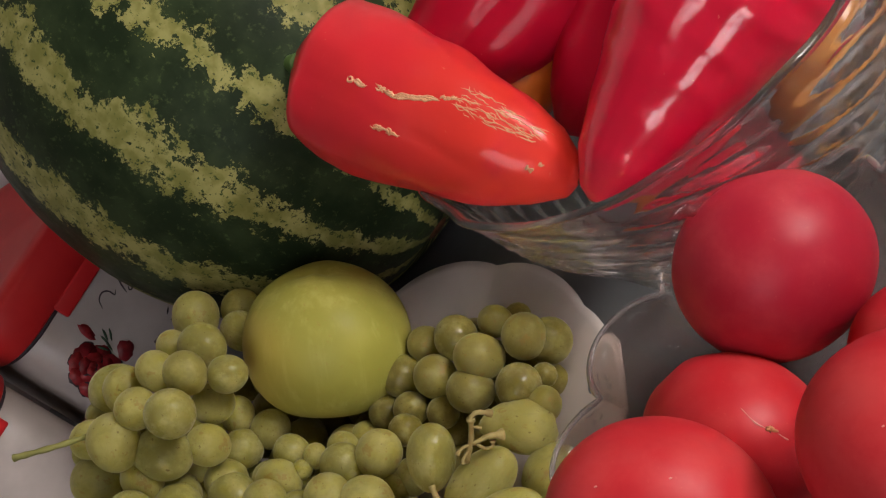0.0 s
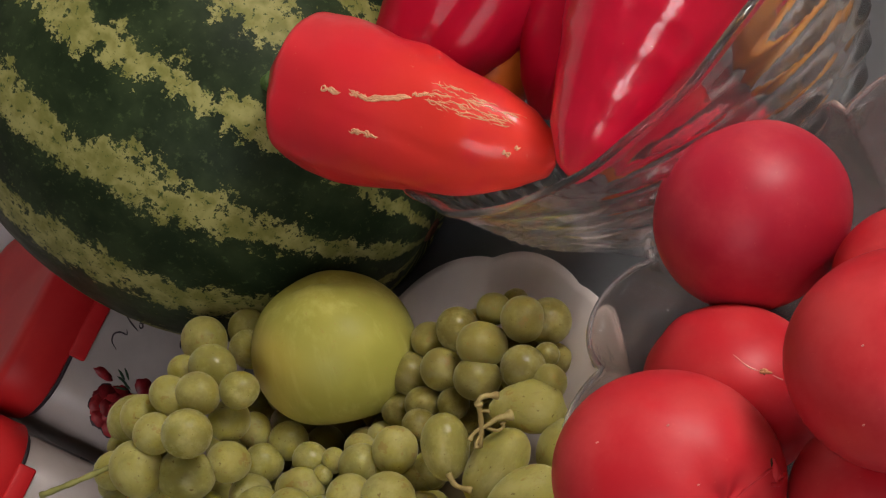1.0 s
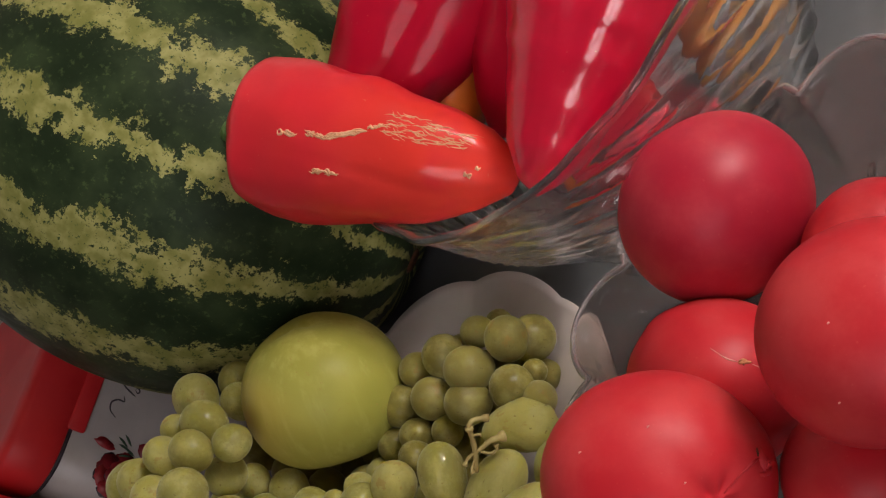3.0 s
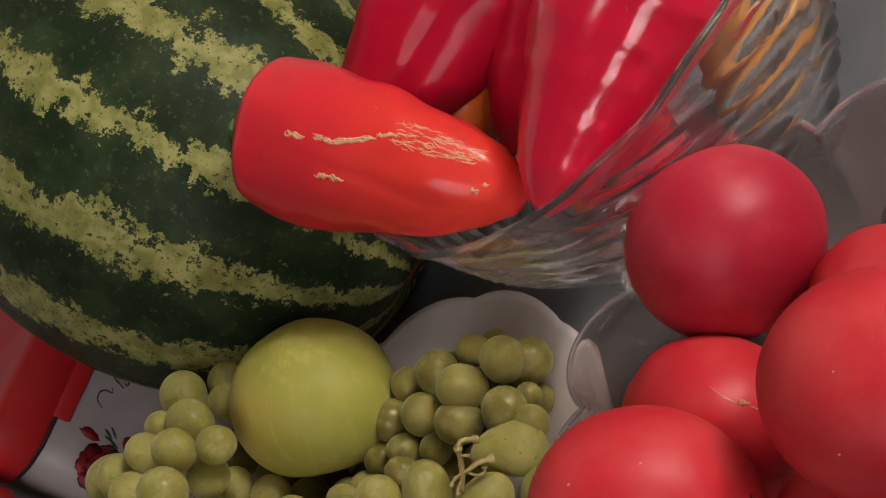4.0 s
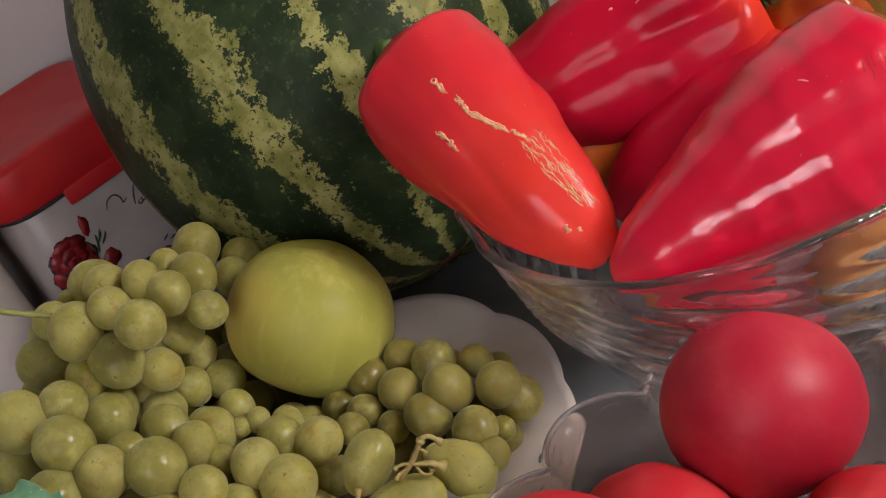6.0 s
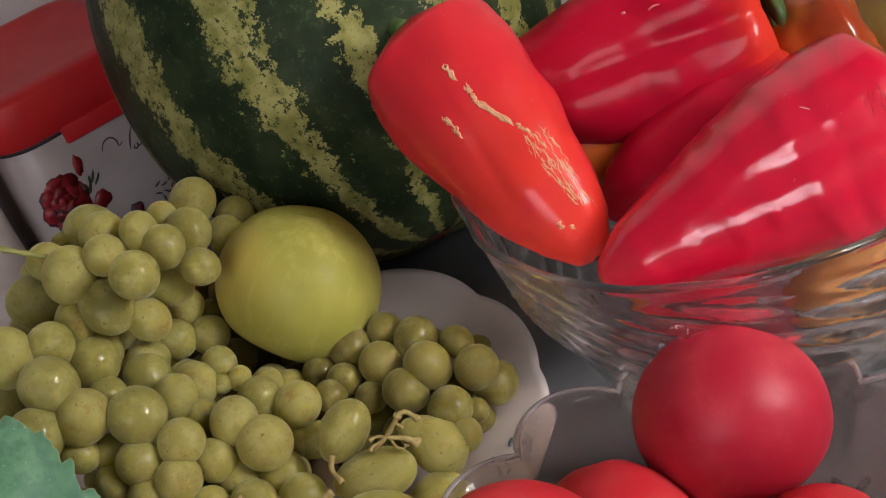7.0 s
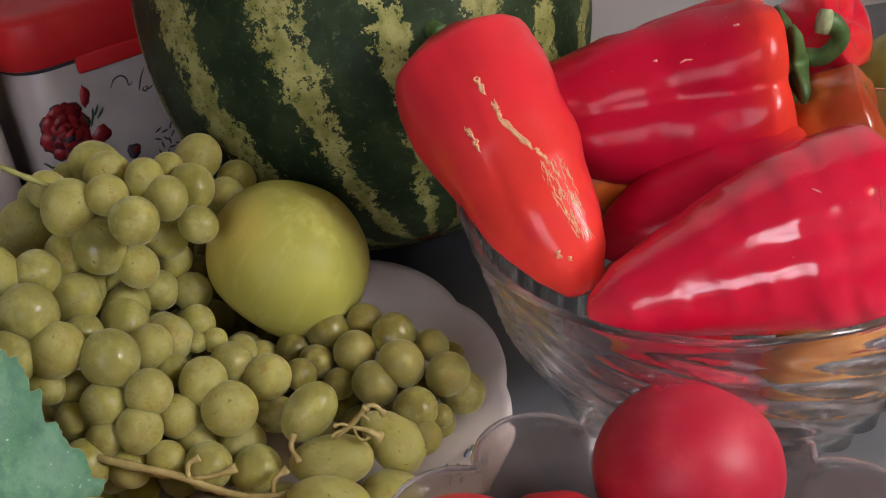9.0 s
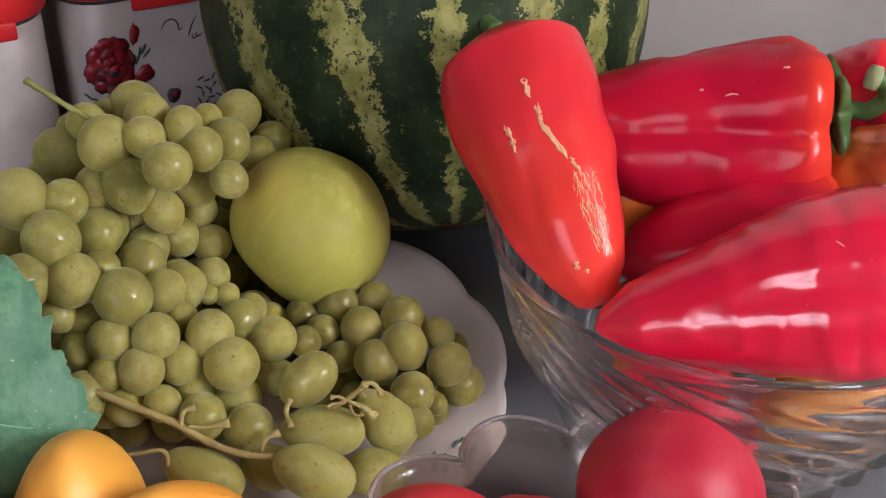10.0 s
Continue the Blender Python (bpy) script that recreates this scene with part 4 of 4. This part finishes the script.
tomato((0.1040, -0.2450, 0.0305), 0.0268, (160, 30, 0), 6, "ripe red tomato at the edge of the tray")


def skin_marks(tm, flesh, name, lines, radius, material, label, seed=0):
    """Raised marks on a fruit, cast from the viewer's side onto places near its skin."""
    m = tm.matrix_basis.inverted()
    me = flesh.data
    tree = BVHTree.FromPolygons([v.co.copy() for v in me.vertices], [tuple(p.vertices) for p in me.polygons])
    eye = m @ Vector((0.117, -0.512, 0.361))
    rng = random.Random(seed)
    for pts in lines:
        row = []
        for p in pts:
            hit = tree.ray_cast(eye, (m @ Vector(p) - eye).normalized())[0]
            if hit:
                row.append(hit)
        if len(row) > 1:
            row = smooth_line(row, 4)
            part(name, tube(row, [max(0.0001, radius * math.sin(math.pi * (i + 0.5) / len(row)) ** 0.6 * rng.uniform(0.55, 1.3)) for i in range(len(row))], 6), material, tm, label)


def specks(tm, flesh, places, size):
    skin_marks(tm, flesh, "pale_speck", [[(x - size, y, z), (x, y, z), (x + size, y, z - size)] for x, y, z in places], size * 0.8, SCAR_PALE, "tiny pale speck", 1)


skin_marks(tm3, flesh3, "corky_scar", [[(0.1139, -0.1900, 0.0641), (0.1136, -0.1952, 0.0602), (0.1147, -0.1977, 0.0568)],
                                       [(0.1163, -0.1996, 0.0527), (0.1168, -0.2007, 0.0499), (0.1172, -0.2010, 0.0487)]], 0.00032, SCAR_PALE, "pale thin end of a scar", 2)
skin_marks(tm3, flesh3, "scar_knot", [[(0.1143, -0.1979, 0.0567), (0.1156, -0.1984, 0.0551), (0.1169, -0.1990, 0.0529)], [(0.1150, -0.1975, 0.0568), (0.1166, -0.1982, 0.0545)]], 0.0008, SCAR_CORK, "brown corky knot", 6)
skin_marks(tm3, flesh3, "dark_crack", [[(0.1154, -0.1980, 0.0559), (0.1146, -0.1990, 0.0550)]], 0.0004, DARK_SPOT, "dark crack in the scar", 3)
skin_marks(tm4, flesh4, "crease", [[(0.0782, -0.2462, 0.0807), (0.0844, -0.2441, 0.0770), (0.0906, -0.2395, 0.0695), (0.0925, -0.2361, 0.0641)]], 0.00055, TOMATO, "thin raised crease", 4)
skin_marks(tm4, flesh4, "lump", [[(0.0946, -0.2341, 0.0653), (0.0915, -0.2370, 0.0640), (0.0877, -0.2392, 0.0615)],
                                 [(0.0878, -0.2411, 0.0666), (0.0885, -0.2370, 0.0600), (0.0905, -0.2340, 0.0560), (0.0930, -0.2326, 0.0555)],
                                 [(0.0930, -0.2345, 0.0610), (0.0915, -0.2355, 0.0600), (0.0900, -0.2365, 0.0600)]], 0.0013, TOMATO, "lumpy scar at the stem end", 5)
skin_marks(tm4, flesh4, "crack", [[(0.0943, -0.2351, 0.0671), (0.0922, -0.2375, 0.0672)], [(0.0893, -0.2360, 0.0580), (0.0886, -0.2352, 0.0565)]], 0.0004, DARK_SPOT, "dark crack in the scar", 5)
specks(tm4, flesh4, [(0.0653, -0.2137, 0.1103), (0.0839, -0.2268, 0.1030), (0.0755, -0.2431, 0.0937)], 0.00045)
specks(tm2, flesh2, [(0.1372, -0.2674, 0.1013), (0.1195, -0.2727, 0.0873)], 0.0004)


# ---- grapes ----
def grape_mesh(name, long, material, pear=0.0):
    rings, n, k = [], 16, 22
    for i in range(1, n):
        v = math.pi * i / n
        rings.append([(math.sin(v) * math.cos(-2 * math.pi * s / k), math.sin(v) * math.sin(-2 * math.pi * s / k), long * math.cos(v) * (1 - 0.06 * math.cos(v))) for s in range(k)])
        if pear:
            rings[-1] = [(x * (1 + pear * z), y * (1 + pear * z), z + 0.05 * noise.noise(Vector((x, y, z)) * 2.4)) for x, y, z in rings[-1]]
            rings[-1] = [tuple(c * (1 + 0.055 * noise.noise(Vector(p) * 2.1 + Vector((3, 1, 0)))) for c in p) for p in rings[-1]]
    bm = skin_rings(bmesh.new(), rings)
    me = bpy.data.meshes.new(name)
    bm.to_mesh(me)
    bm.free()
    for p in me.polygons:
        p.use_smooth = True
    me.materials.append(material)
    return me


ROUND = grape_mesh("grape", 1.07, GRAPE)
AMBER_SHADED = grape_mesh("grape", 1.05, GRAPE_AMBER_SHADED)


def bunch(label, berries, mesh, seed, filler=None, count=0):
    """berries: (x, y, z, radius); filler: a mound (centre, radii) in which count more lie under the seen ones."""
    rng = random.Random(seed)
    top = empty("grape_bunch", pose(*berries[0][:3]), label, "grapes", "bunches of green grapes")
    all_of = [(x, y, z, r * 1.01) for x, y, z, r in berries]
    if filler:
        (cx, cy, cz), (rx, ry, rz) = filler
        tries = 0
        while count and tries < 20000:
            tries += 1
            p = [rng.uniform(-1, 1) for _ in range(3)]
            if sum(c * c for c in p) > 1:
                continue
            q = (cx + rx * p[0], cy + ry * p[1], cz + rz * p[2], rng.uniform(0.0085, 0.0105))
            if q[0] > -0.078 and q[1] > -0.036 and q[2] > 0.055 or q[2] > 0.085:
                continue
            if q[2] - q[3] < 0.008 or math.dist(q[:3], (-0.002, 0.020, 0.081)) < q[3] + 0.040:
                continue
            if all(math.dist(q[:3], o[:3]) > 0.88 * (q[3] + o[3]) for o in all_of) and all(math.dist(q[:3], o[:3]) > 0.88 * (q[3] + o[3]) for o in TAKEN):
                all_of.append(q)
                count -= 1
    sight = Vector((0.095, -0.505, 0.39))
    for x, y, z, r in list(berries):
        for _ in range(14):
            away = (Vector((x, y, z)) - sight).normalized()
            d = Vector((rng.gauss(0, 1), rng.gauss(0, 1), rng.gauss(0, 1))).normalized()
            if not 0.55 < d.dot(away) < 0.97:
                continue
            q = Vector((x, y, z)) + d * (r + 0.0120)
            near = [Vector(o[:3]) - q for o in berries if math.dist(q, o[:3]) < 0.030]
            if len(near) < 4:
                continue
            mid = sum(near, Vector()) / len(near)
            if (mid - away * mid.dot(away)).length > 0.0075:
                continue
            q = (*q, rng.uniform(0.0088, 0.0104))
            if q[2] - q[3] < 0.010 or math.dist(q[:3], (-0.002, 0.020, 0.081)) < q[3] + 0.041:
                continue
            if all(math.dist(q[:3], o[:3]) > 0.80 * (q[3] + o[3]) for o in all_of + TAKEN):
                all_of.append(q)
                break
    TAKEN.extend(all_of)
    for x, y, z, r in all_of:
        g = new("grape", mesh)
        g.parent = top
        g.matrix_parent_inverse = top.matrix_world.inverted()
        g.matrix_basis = pose(x, y, z, rng.uniform(-60, 60), rng.uniform(-60, 60), rng.uniform(0, 360)) @ Matrix.Diagonal((r * rng.uniform(0.97, 1.03), r, r * rng.uniform(0.97, 1.08), 1))
    return top


TAKEN = []
BACK = [
    (-0.0583, -0.0287, 0.1407, 0.0111), (-0.0924, -0.0047, 0.1399, 0.0120), (-0.0740, -0.0043, 0.1425, 0.0100), (-0.0890, 0.0413, 0.1343, 0.0131),
    (-0.0572, 0.0048, 0.1435, 0.0093), (-0.0476, -0.0037, 0.1367, 0.0099), (-0.0406, 0.0215, 0.1272, 0.0111), (-0.0444, 0.0719, 0.1165, 0.0121),
    (-0.0520, 0.0324, 0.1331, 0.0079), (-0.0275, 0.0726, 0.1000, 0.0103), (-0.0309, 0.0489, 0.1035, 0.0098), (-0.0356, -0.0087, 0.1230, 0.0089),
    (-0.0540, 0.0016, 0.1122, 0.0103), (-0.0674, -0.0128, 0.1074, 0.0102), (-0.0826, -0.0116, 0.1208, 0.0124), (-0.1226, 0.0168, 0.1204, 0.0132),
    (-0.0984, -0.0113, 0.1192, 0.0096), (-0.1075, 0.0180, 0.1380, 0.0093), (-0.0555, 0.0129, 0.0925, 0.0081), (-0.0643, -0.0004, 0.0845, 0.0099),
    (-0.0772, -0.0129, 0.0865, 0.0103), (-0.0765, 0.0163, 0.1429, 0.0107), (-0.1025, 0.0367, 0.1335, 0.0076), (-0.0498, 0.0039, 0.0780, 0.0098),
    (-0.1183, 0.0279, 0.1290, 0.0076), (-0.0946, -0.0141, 0.1007, 0.0107), (-0.1338, 0.0174, 0.1077, 0.0077), (-0.0882, -0.0105, 0.0840, 0.0091),
]
RIGHT = [
    (0.0488, -0.0458, 0.0545, 0.0108), (0.0702, -0.0513, 0.0481, 0.0103), (0.0533, -0.0676, 0.0433, 0.0104), (0.0353, -0.0517, 0.0494, 0.0103),
    (0.0275, -0.0345, 0.0563, 0.0102), (0.0470, -0.0281, 0.0588, 0.0102), (0.0147, -0.0182, 0.0587, 0.0104), (0.0332, -0.0149, 0.0592, 0.0090),
    (-0.0029, -0.0217, 0.0530, 0.0085), (0.0082, -0.0342, 0.0532, 0.0083), (0.0185, -0.0454, 0.0467, 0.0077), (0.0009, -0.0430, 0.0537, 0.0079),
    (0.0758, -0.0502, 0.0351, 0.0110), (0.0644, -0.0310, 0.0510, 0.0078), (0.0729, -0.0273, 0.0406, 0.0065), (0.0555, -0.0787, 0.0354, 0.0082),
    (0.0639, -0.0650, 0.0351, 0.0059),
]
FRONT = [
    (-0.1283, -0.0313, 0.1246, 0.0137), (-0.1092, -0.0260, 0.1191, 0.0110), (-0.1092, -0.0500, 0.1141, 0.0130), (-0.0962, -0.0251, 0.1020, 0.0119),
    (-0.1393, -0.0345, 0.1050, 0.0120), (-0.1192, -0.0661, 0.1020, 0.0127), (-0.0985, -0.0604, 0.0997, 0.0122), (-0.0771, -0.0615, 0.0917, 0.0132),
    (-0.0628, -0.0460, 0.0843, 0.0100), (-0.0781, -0.0227, 0.0834, 0.0115), (-0.0567, -0.0337, 0.0780, 0.0110), (-0.0612, -0.0728, 0.0789, 0.0104),
    (-0.0821, -0.0738, 0.0760, 0.0105), (-0.0670, -0.0835, 0.0676, 0.0104), (-0.0398, -0.0610, 0.0716, 0.0111), (-0.0290, -0.0718, 0.0623, 0.0126),
    (-0.0448, -0.0218, 0.0772, 0.0083), (-0.0448, -0.0341, 0.0740, 0.0049), (-0.0556, -0.0495, 0.0718, 0.0081), (-0.0522, -0.0717, 0.0627, 0.0098),
    (-0.0290, -0.0444, 0.0665, 0.0103), (-0.0126, -0.0516, 0.0617, 0.0108), (-0.1071, -0.0657, 0.0849, 0.0086), (-0.0968, -0.0613, 0.0764, 0.0094),
    (-0.0967, -0.0727, 0.0690, 0.0086), (-0.0828, -0.0829, 0.0645, 0.0090), (-0.0578, -0.0898, 0.0535, 0.0086), (-0.0920, -0.0914, 0.0590, 0.0105),
    (-0.0750, -0.0906, 0.0521, 0.0087), (-0.0469, -0.0735, 0.0483, 0.0107), (-0.0275, -0.0748, 0.0440, 0.0107), (-0.0400, -0.0925, 0.0486, 0.0109),
    (-0.0201, -0.0904, 0.0408, 0.0110), (-0.0363, -0.0327, 0.0732, 0.0055), (-0.0255, -0.0324, 0.0655, 0.0072), (-0.0191, -0.0208, 0.0501, 0.0085),
    (-0.0976, -0.0132, 0.0715, 0.0081), (-0.0180, -0.0572, 0.0457, 0.0076), (-0.0109, -0.0577, 0.0435, 0.0087),
]
# the darker skin paints the hollow's shade into these grapes
under = bunch("green grapes under the apple, in skin darkened for the hollow's shade", [(-0.020, 0.002, 0.034, 0.0105), (-0.036, -0.006, 0.042, 0.0100), (-0.028, -0.016, 0.052, 0.0098), (-0.044, 0.006, 0.058, 0.0105), (-0.014, -0.018, 0.036, 0.0100), (-0.052, -0.006, 0.064, 0.0098), (0.006, -0.012, 0.022, 0.0100), (0.016, 0.004, 0.020, 0.0098), (-0.004, 0.010, 0.022, 0.0100), (0.022, -0.014, 0.026, 0.0095), (-0.060, 0.006, 0.056, 0.0100), (-0.038, 0.026, 0.040, 0.0100), (-0.058, 0.060, 0.052, 0.0105), (-0.051, 0.041, 0.050, 0.0100), (-0.069, 0.043, 0.054, 0.0105), (-0.052, 0.022, 0.050, 0.0100), (-0.076, 0.060, 0.054, 0.0105), (-0.040, 0.055, 0.034, 0.0105), (-0.030, 0.034, 0.024, 0.0105), (-0.012, 0.024, 0.018, 0.0100), (-0.022, 0.046, 0.022, 0.0100), (-0.060, 0.078, 0.030, 0.0105), (-0.050, 0.076, 0.056, 0.0105), (-0.038, 0.070, 0.046, 0.0105), (-0.064, 0.088, 0.060, 0.0110), (-0.050, 0.092, 0.040, 0.0105)], AMBER_SHADED, 7, ((-0.022, -0.004, 0.028), (0.046, 0.030, 0.022)), 16)
back = bunch("green grapes heaped at the back of the plate by the apple", BACK, ROUND, 1, ((-0.072, 0.030, 0.058), (0.034, 0.034, 0.055)), 40)
bunch("amber-green grapes lying on the plate's edge", RIGHT, AMBER_SHADED, 2, ((0.035, -0.035, 0.022), (0.034, 0.026, 0.014)), 10)
front = bunch("green grapes with brown flecks piled on the plate", FRONT, ROUND, 3, ((-0.075, -0.045, 0.038), (0.055, 0.030, 0.034)), 40)


def on_bunch(ob, top):
    ob.parent = top
    ob.matrix_parent_inverse = top.matrix_world.inverted()
    return ob


line = smooth_line([(-0.128, 0.005, 0.166), (-0.116, 0.001, 0.160), (-0.106, 0.002, 0.152), (-0.096, 0.012, 0.138)], 5)
on_bunch(part("stem", tube(line, [0.0019] + [0.0014 + 0.0002 * math.sin(i * 1.7) for i in range(len(line) - 1)], 8), TWIG_GREEN, None, "bent pale green stalk"), back)
line = smooth_line([(-0.110, -0.090, 0.070), (-0.093, -0.093, 0.066), (-0.071, -0.098, 0.060), (-0.050, -0.102, 0.053), (-0.035, -0.106, 0.046), (-0.020, -0.109, 0.042), (-0.005, -0.109, 0.041)], 5)
twig = on_bunch(part("stem", tube(line, [0.0020 - 0.0005 * i / len(line) + 0.0004 * (i % 10 == 0) for i in range(len(line))], 8), TWIG, None, "knobbly brown stalk"), front)


def long_grape(top, centre, axis, a, b, mesh):
    """A long berry lying along axis."""
    z = Vector(axis).normalized()
    m = z.to_track_quat("Z", "Y").to_matrix().to_4x4()
    m.translation = centre
    g = on_bunch(new("grape", mesh), top)
    g.matrix_basis = m @ Matrix.Diagonal((b, b, a, 1))
    return g


LONG_BERRY = grape_mesh("grape", 1.0, GRAPE)
WILTED_BERRY = grape_mesh("grape", 1.0, GRAPE, 0.26)
longs = empty("grape_bunch", pose(0.015, -0.093, 0.042), "long oval green grapes on a brown stalk", "grapes", "bunches of green grapes")
for c, ax, a, b in (((0.007, -0.077, 0.059), (0.73, 0.38, 0.57), 0.0152, 0.0109), ((0.015, -0.093, 0.042), (1.0, -0.01, -0.03), 0.0191, 0.0118),
                    ((0.013, -0.114, 0.036), (0.96, -0.16, -0.25), 0.0190, 0.0122), ((0.042, -0.080, 0.037), (0.66, -0.41, -0.63), 0.0172, 0.0125),
                    ((-0.037, -0.110, 0.030), (0.93, -0.19, -0.3), 0.0194, 0.0112), ((0.037, -0.098, 0.023), (0.98, 0.11, 0.16), 0.0142, 0.0108),
                    ((-0.010, -0.100, 0.026), (0.8, -0.4, 0.1), 0.0150, 0.0105)):
    long_grape(longs, c, ax, a, b, WILTED_BERRY if c[0] == 0.042 else LONG_BERRY)
for pts, r0, r1 in ((((-0.047, -0.103, 0.053), (-0.046, -0.100, 0.058), (-0.041, -0.098, 0.059)), 0.0013, 0.0016),
                    (((-0.045, -0.103, 0.052), (-0.035, -0.103, 0.052), (-0.026, -0.101, 0.053)), 0.0012, 0.0017),
                    (((-0.012, -0.108, 0.042), (-0.010, -0.106, 0.048), (-0.004, -0.103, 0.050)), 0.0013, 0.0017),
                    (((-0.010, -0.109, 0.042), (-0.004, -0.110, 0.040), (0.000, -0.111, 0.038)), 0.0014, 0.0020),
                    (((0.000, -0.090, 0.058), (-0.002, -0.094, 0.054), (0.001, -0.100, 0.050)), 0.0018, 0.0012),
                    (((0.0175, -0.0925, 0.0550), (0.0250, -0.0930, 0.0606), (0.0305, -0.0930, 0.0660), (0.0338, -0.0928, 0.0698)), 0.0017, 0.0014),
                    (((0.0322, -0.0930, 0.0688), (0.0350, -0.0928, 0.0702), (0.0378, -0.0928, 0.0692), (0.0408, -0.0930, 0.0640)), 0.0014, 0.0013),
                    (((0.0310, -0.0930, 0.0668), (0.0328, -0.0945, 0.0652), (0.0336, -0.0950, 0.0640)), 0.0009, 0.0007),
                    (((0.0250, -0.0930, 0.0606), (0.0215, -0.0930, 0.0622), (0.0180, -0.0932, 0.0620)), 0.0010, 0.0009),
                    (((0.0225, -0.0930, 0.0590), (0.0185, -0.0945, 0.0590), (0.0170, -0.0950, 0.0578)), 0.0009, 0.0009),
                    (((0.0255, -0.0935, 0.0606), (0.0290, -0.0945, 0.0596), (0.0330, -0.0955, 0.0586), (0.0375, -0.0960, 0.0540)), 0.0010, 0.0018),
                    (((0.0268, -0.0940, 0.0592), (0.0278, -0.0950, 0.0550), (0.0305, -0.0955, 0.0535), (0.0325, -0.0950, 0.0550)), 0.0009, 0.0010),
                    (((-0.077, -0.110, 0.040), (-0.066, -0.110, 0.042), (-0.055, -0.109, 0.043), (-0.052, -0.112, 0.036)), 0.0012, 0.0015)):
    line = smooth_line(pts, 4)
    on_bunch(part("twig", tube(line, [(1.35 if i >= len(line) - 2 else 0.8) * (r0 + (r1 - r0) * i / (len(line) - 1)) * (1 + 0.12 * math.sin(i * 2.3)) for i in range(len(line))], 8), TWIG), longs)


# ---- grape leaf ----
TEETH = (9, (0.2, 0.9, 0.1, 0.5, 1.0, 0.0, 0.4, 0.7, 0.15, 0.6))   # points to a tooth, and how far each stands out


def grape_leaf(m, size):
    """A broad toothed leaf, slightly cupped, in the plane of local x and y."""
    leaf = empty("grape_leaf", m, "blue-green toothed grape leaf lying over the grapes", "leaf")
    rng = random.Random(8)
    k, n = 228, 14
    edge = []
    for s in range(k):
        a = 2 * math.pi * s / k
        lobe = 1 + 0.10 * math.cos(5 * a + 0.4) + 0.05 * math.cos(3 * a)
        j = s // TEETH[0]
        tooth = (0.03 + 0.07 * TEETH[1][j % len(TEETH[1])]) * ((s % TEETH[0]) / TEETH[0]) ** 1.6 + rng.uniform(-0.010, 0.010)
        edge.append(size * (lobe + tooth) * (0.55 if abs(a - math.pi) < 0.12 else 1.0))

    def place(s, q, side):
        a = 2 * math.pi * s / k
        r = edge[s] * q if q > 0.8 else edge[s] * q * 0.97
        x, y = r * math.cos(a), r * math.sin(a)
        z = -6.0 * r * r + 0.0022 * noise.noise(Vector((x * 60, y * 60, 2))) + 0.0012 * math.cos(5 * a) * q
        return (x, y, z + side)
    rings = [[place(s, q, 0.0) for s in range(k)] for q in [0.02 + 0.98 * i / n for i in range(n + 1)]]
    low = [[place(s, q, -0.0005) for s in range(k)] for q in [0.02 + 0.98 * (n - i) / n for i in range(n + 1)]]
    part("blade", skin_rings(bmesh.new(), rings + low), LEAF, leaf)
    rim = [Vector(place(s % k, 1.0, -0.0002)) for s in range(k + 1)]
    part("leaf_edge", tube(rim, 0.00028, 5, False), LEAF_EDGE, leaf, "thin yellowish edge")
    for j in range(5):
        a = 2 * math.pi * (j / 5) - 0.08
        pts = []
        for i in range(8):
            r = size * 0.98 * i / 7
            x, y = r * math.cos(a + 0.06 * math.sin(i)), r * math.sin(a + 0.06 * math.sin(i))
            pts.append((x, y, -6.0 * r * r + 0.0022 * noise.noise(Vector((x * 60, y * 60, 2))) + 0.0006))
        part("vein", tube(pts, [0.0007 - 0.0005 * i / 7 for i in range(8)], 6), VEIN, leaf)
    return leaf


grape_leaf(look((-0.142, -0.139, 0.086), (-0.08, -0.9, 0.55)) @ pose(0, 0, 0, 0, 180, 74), 0.059)
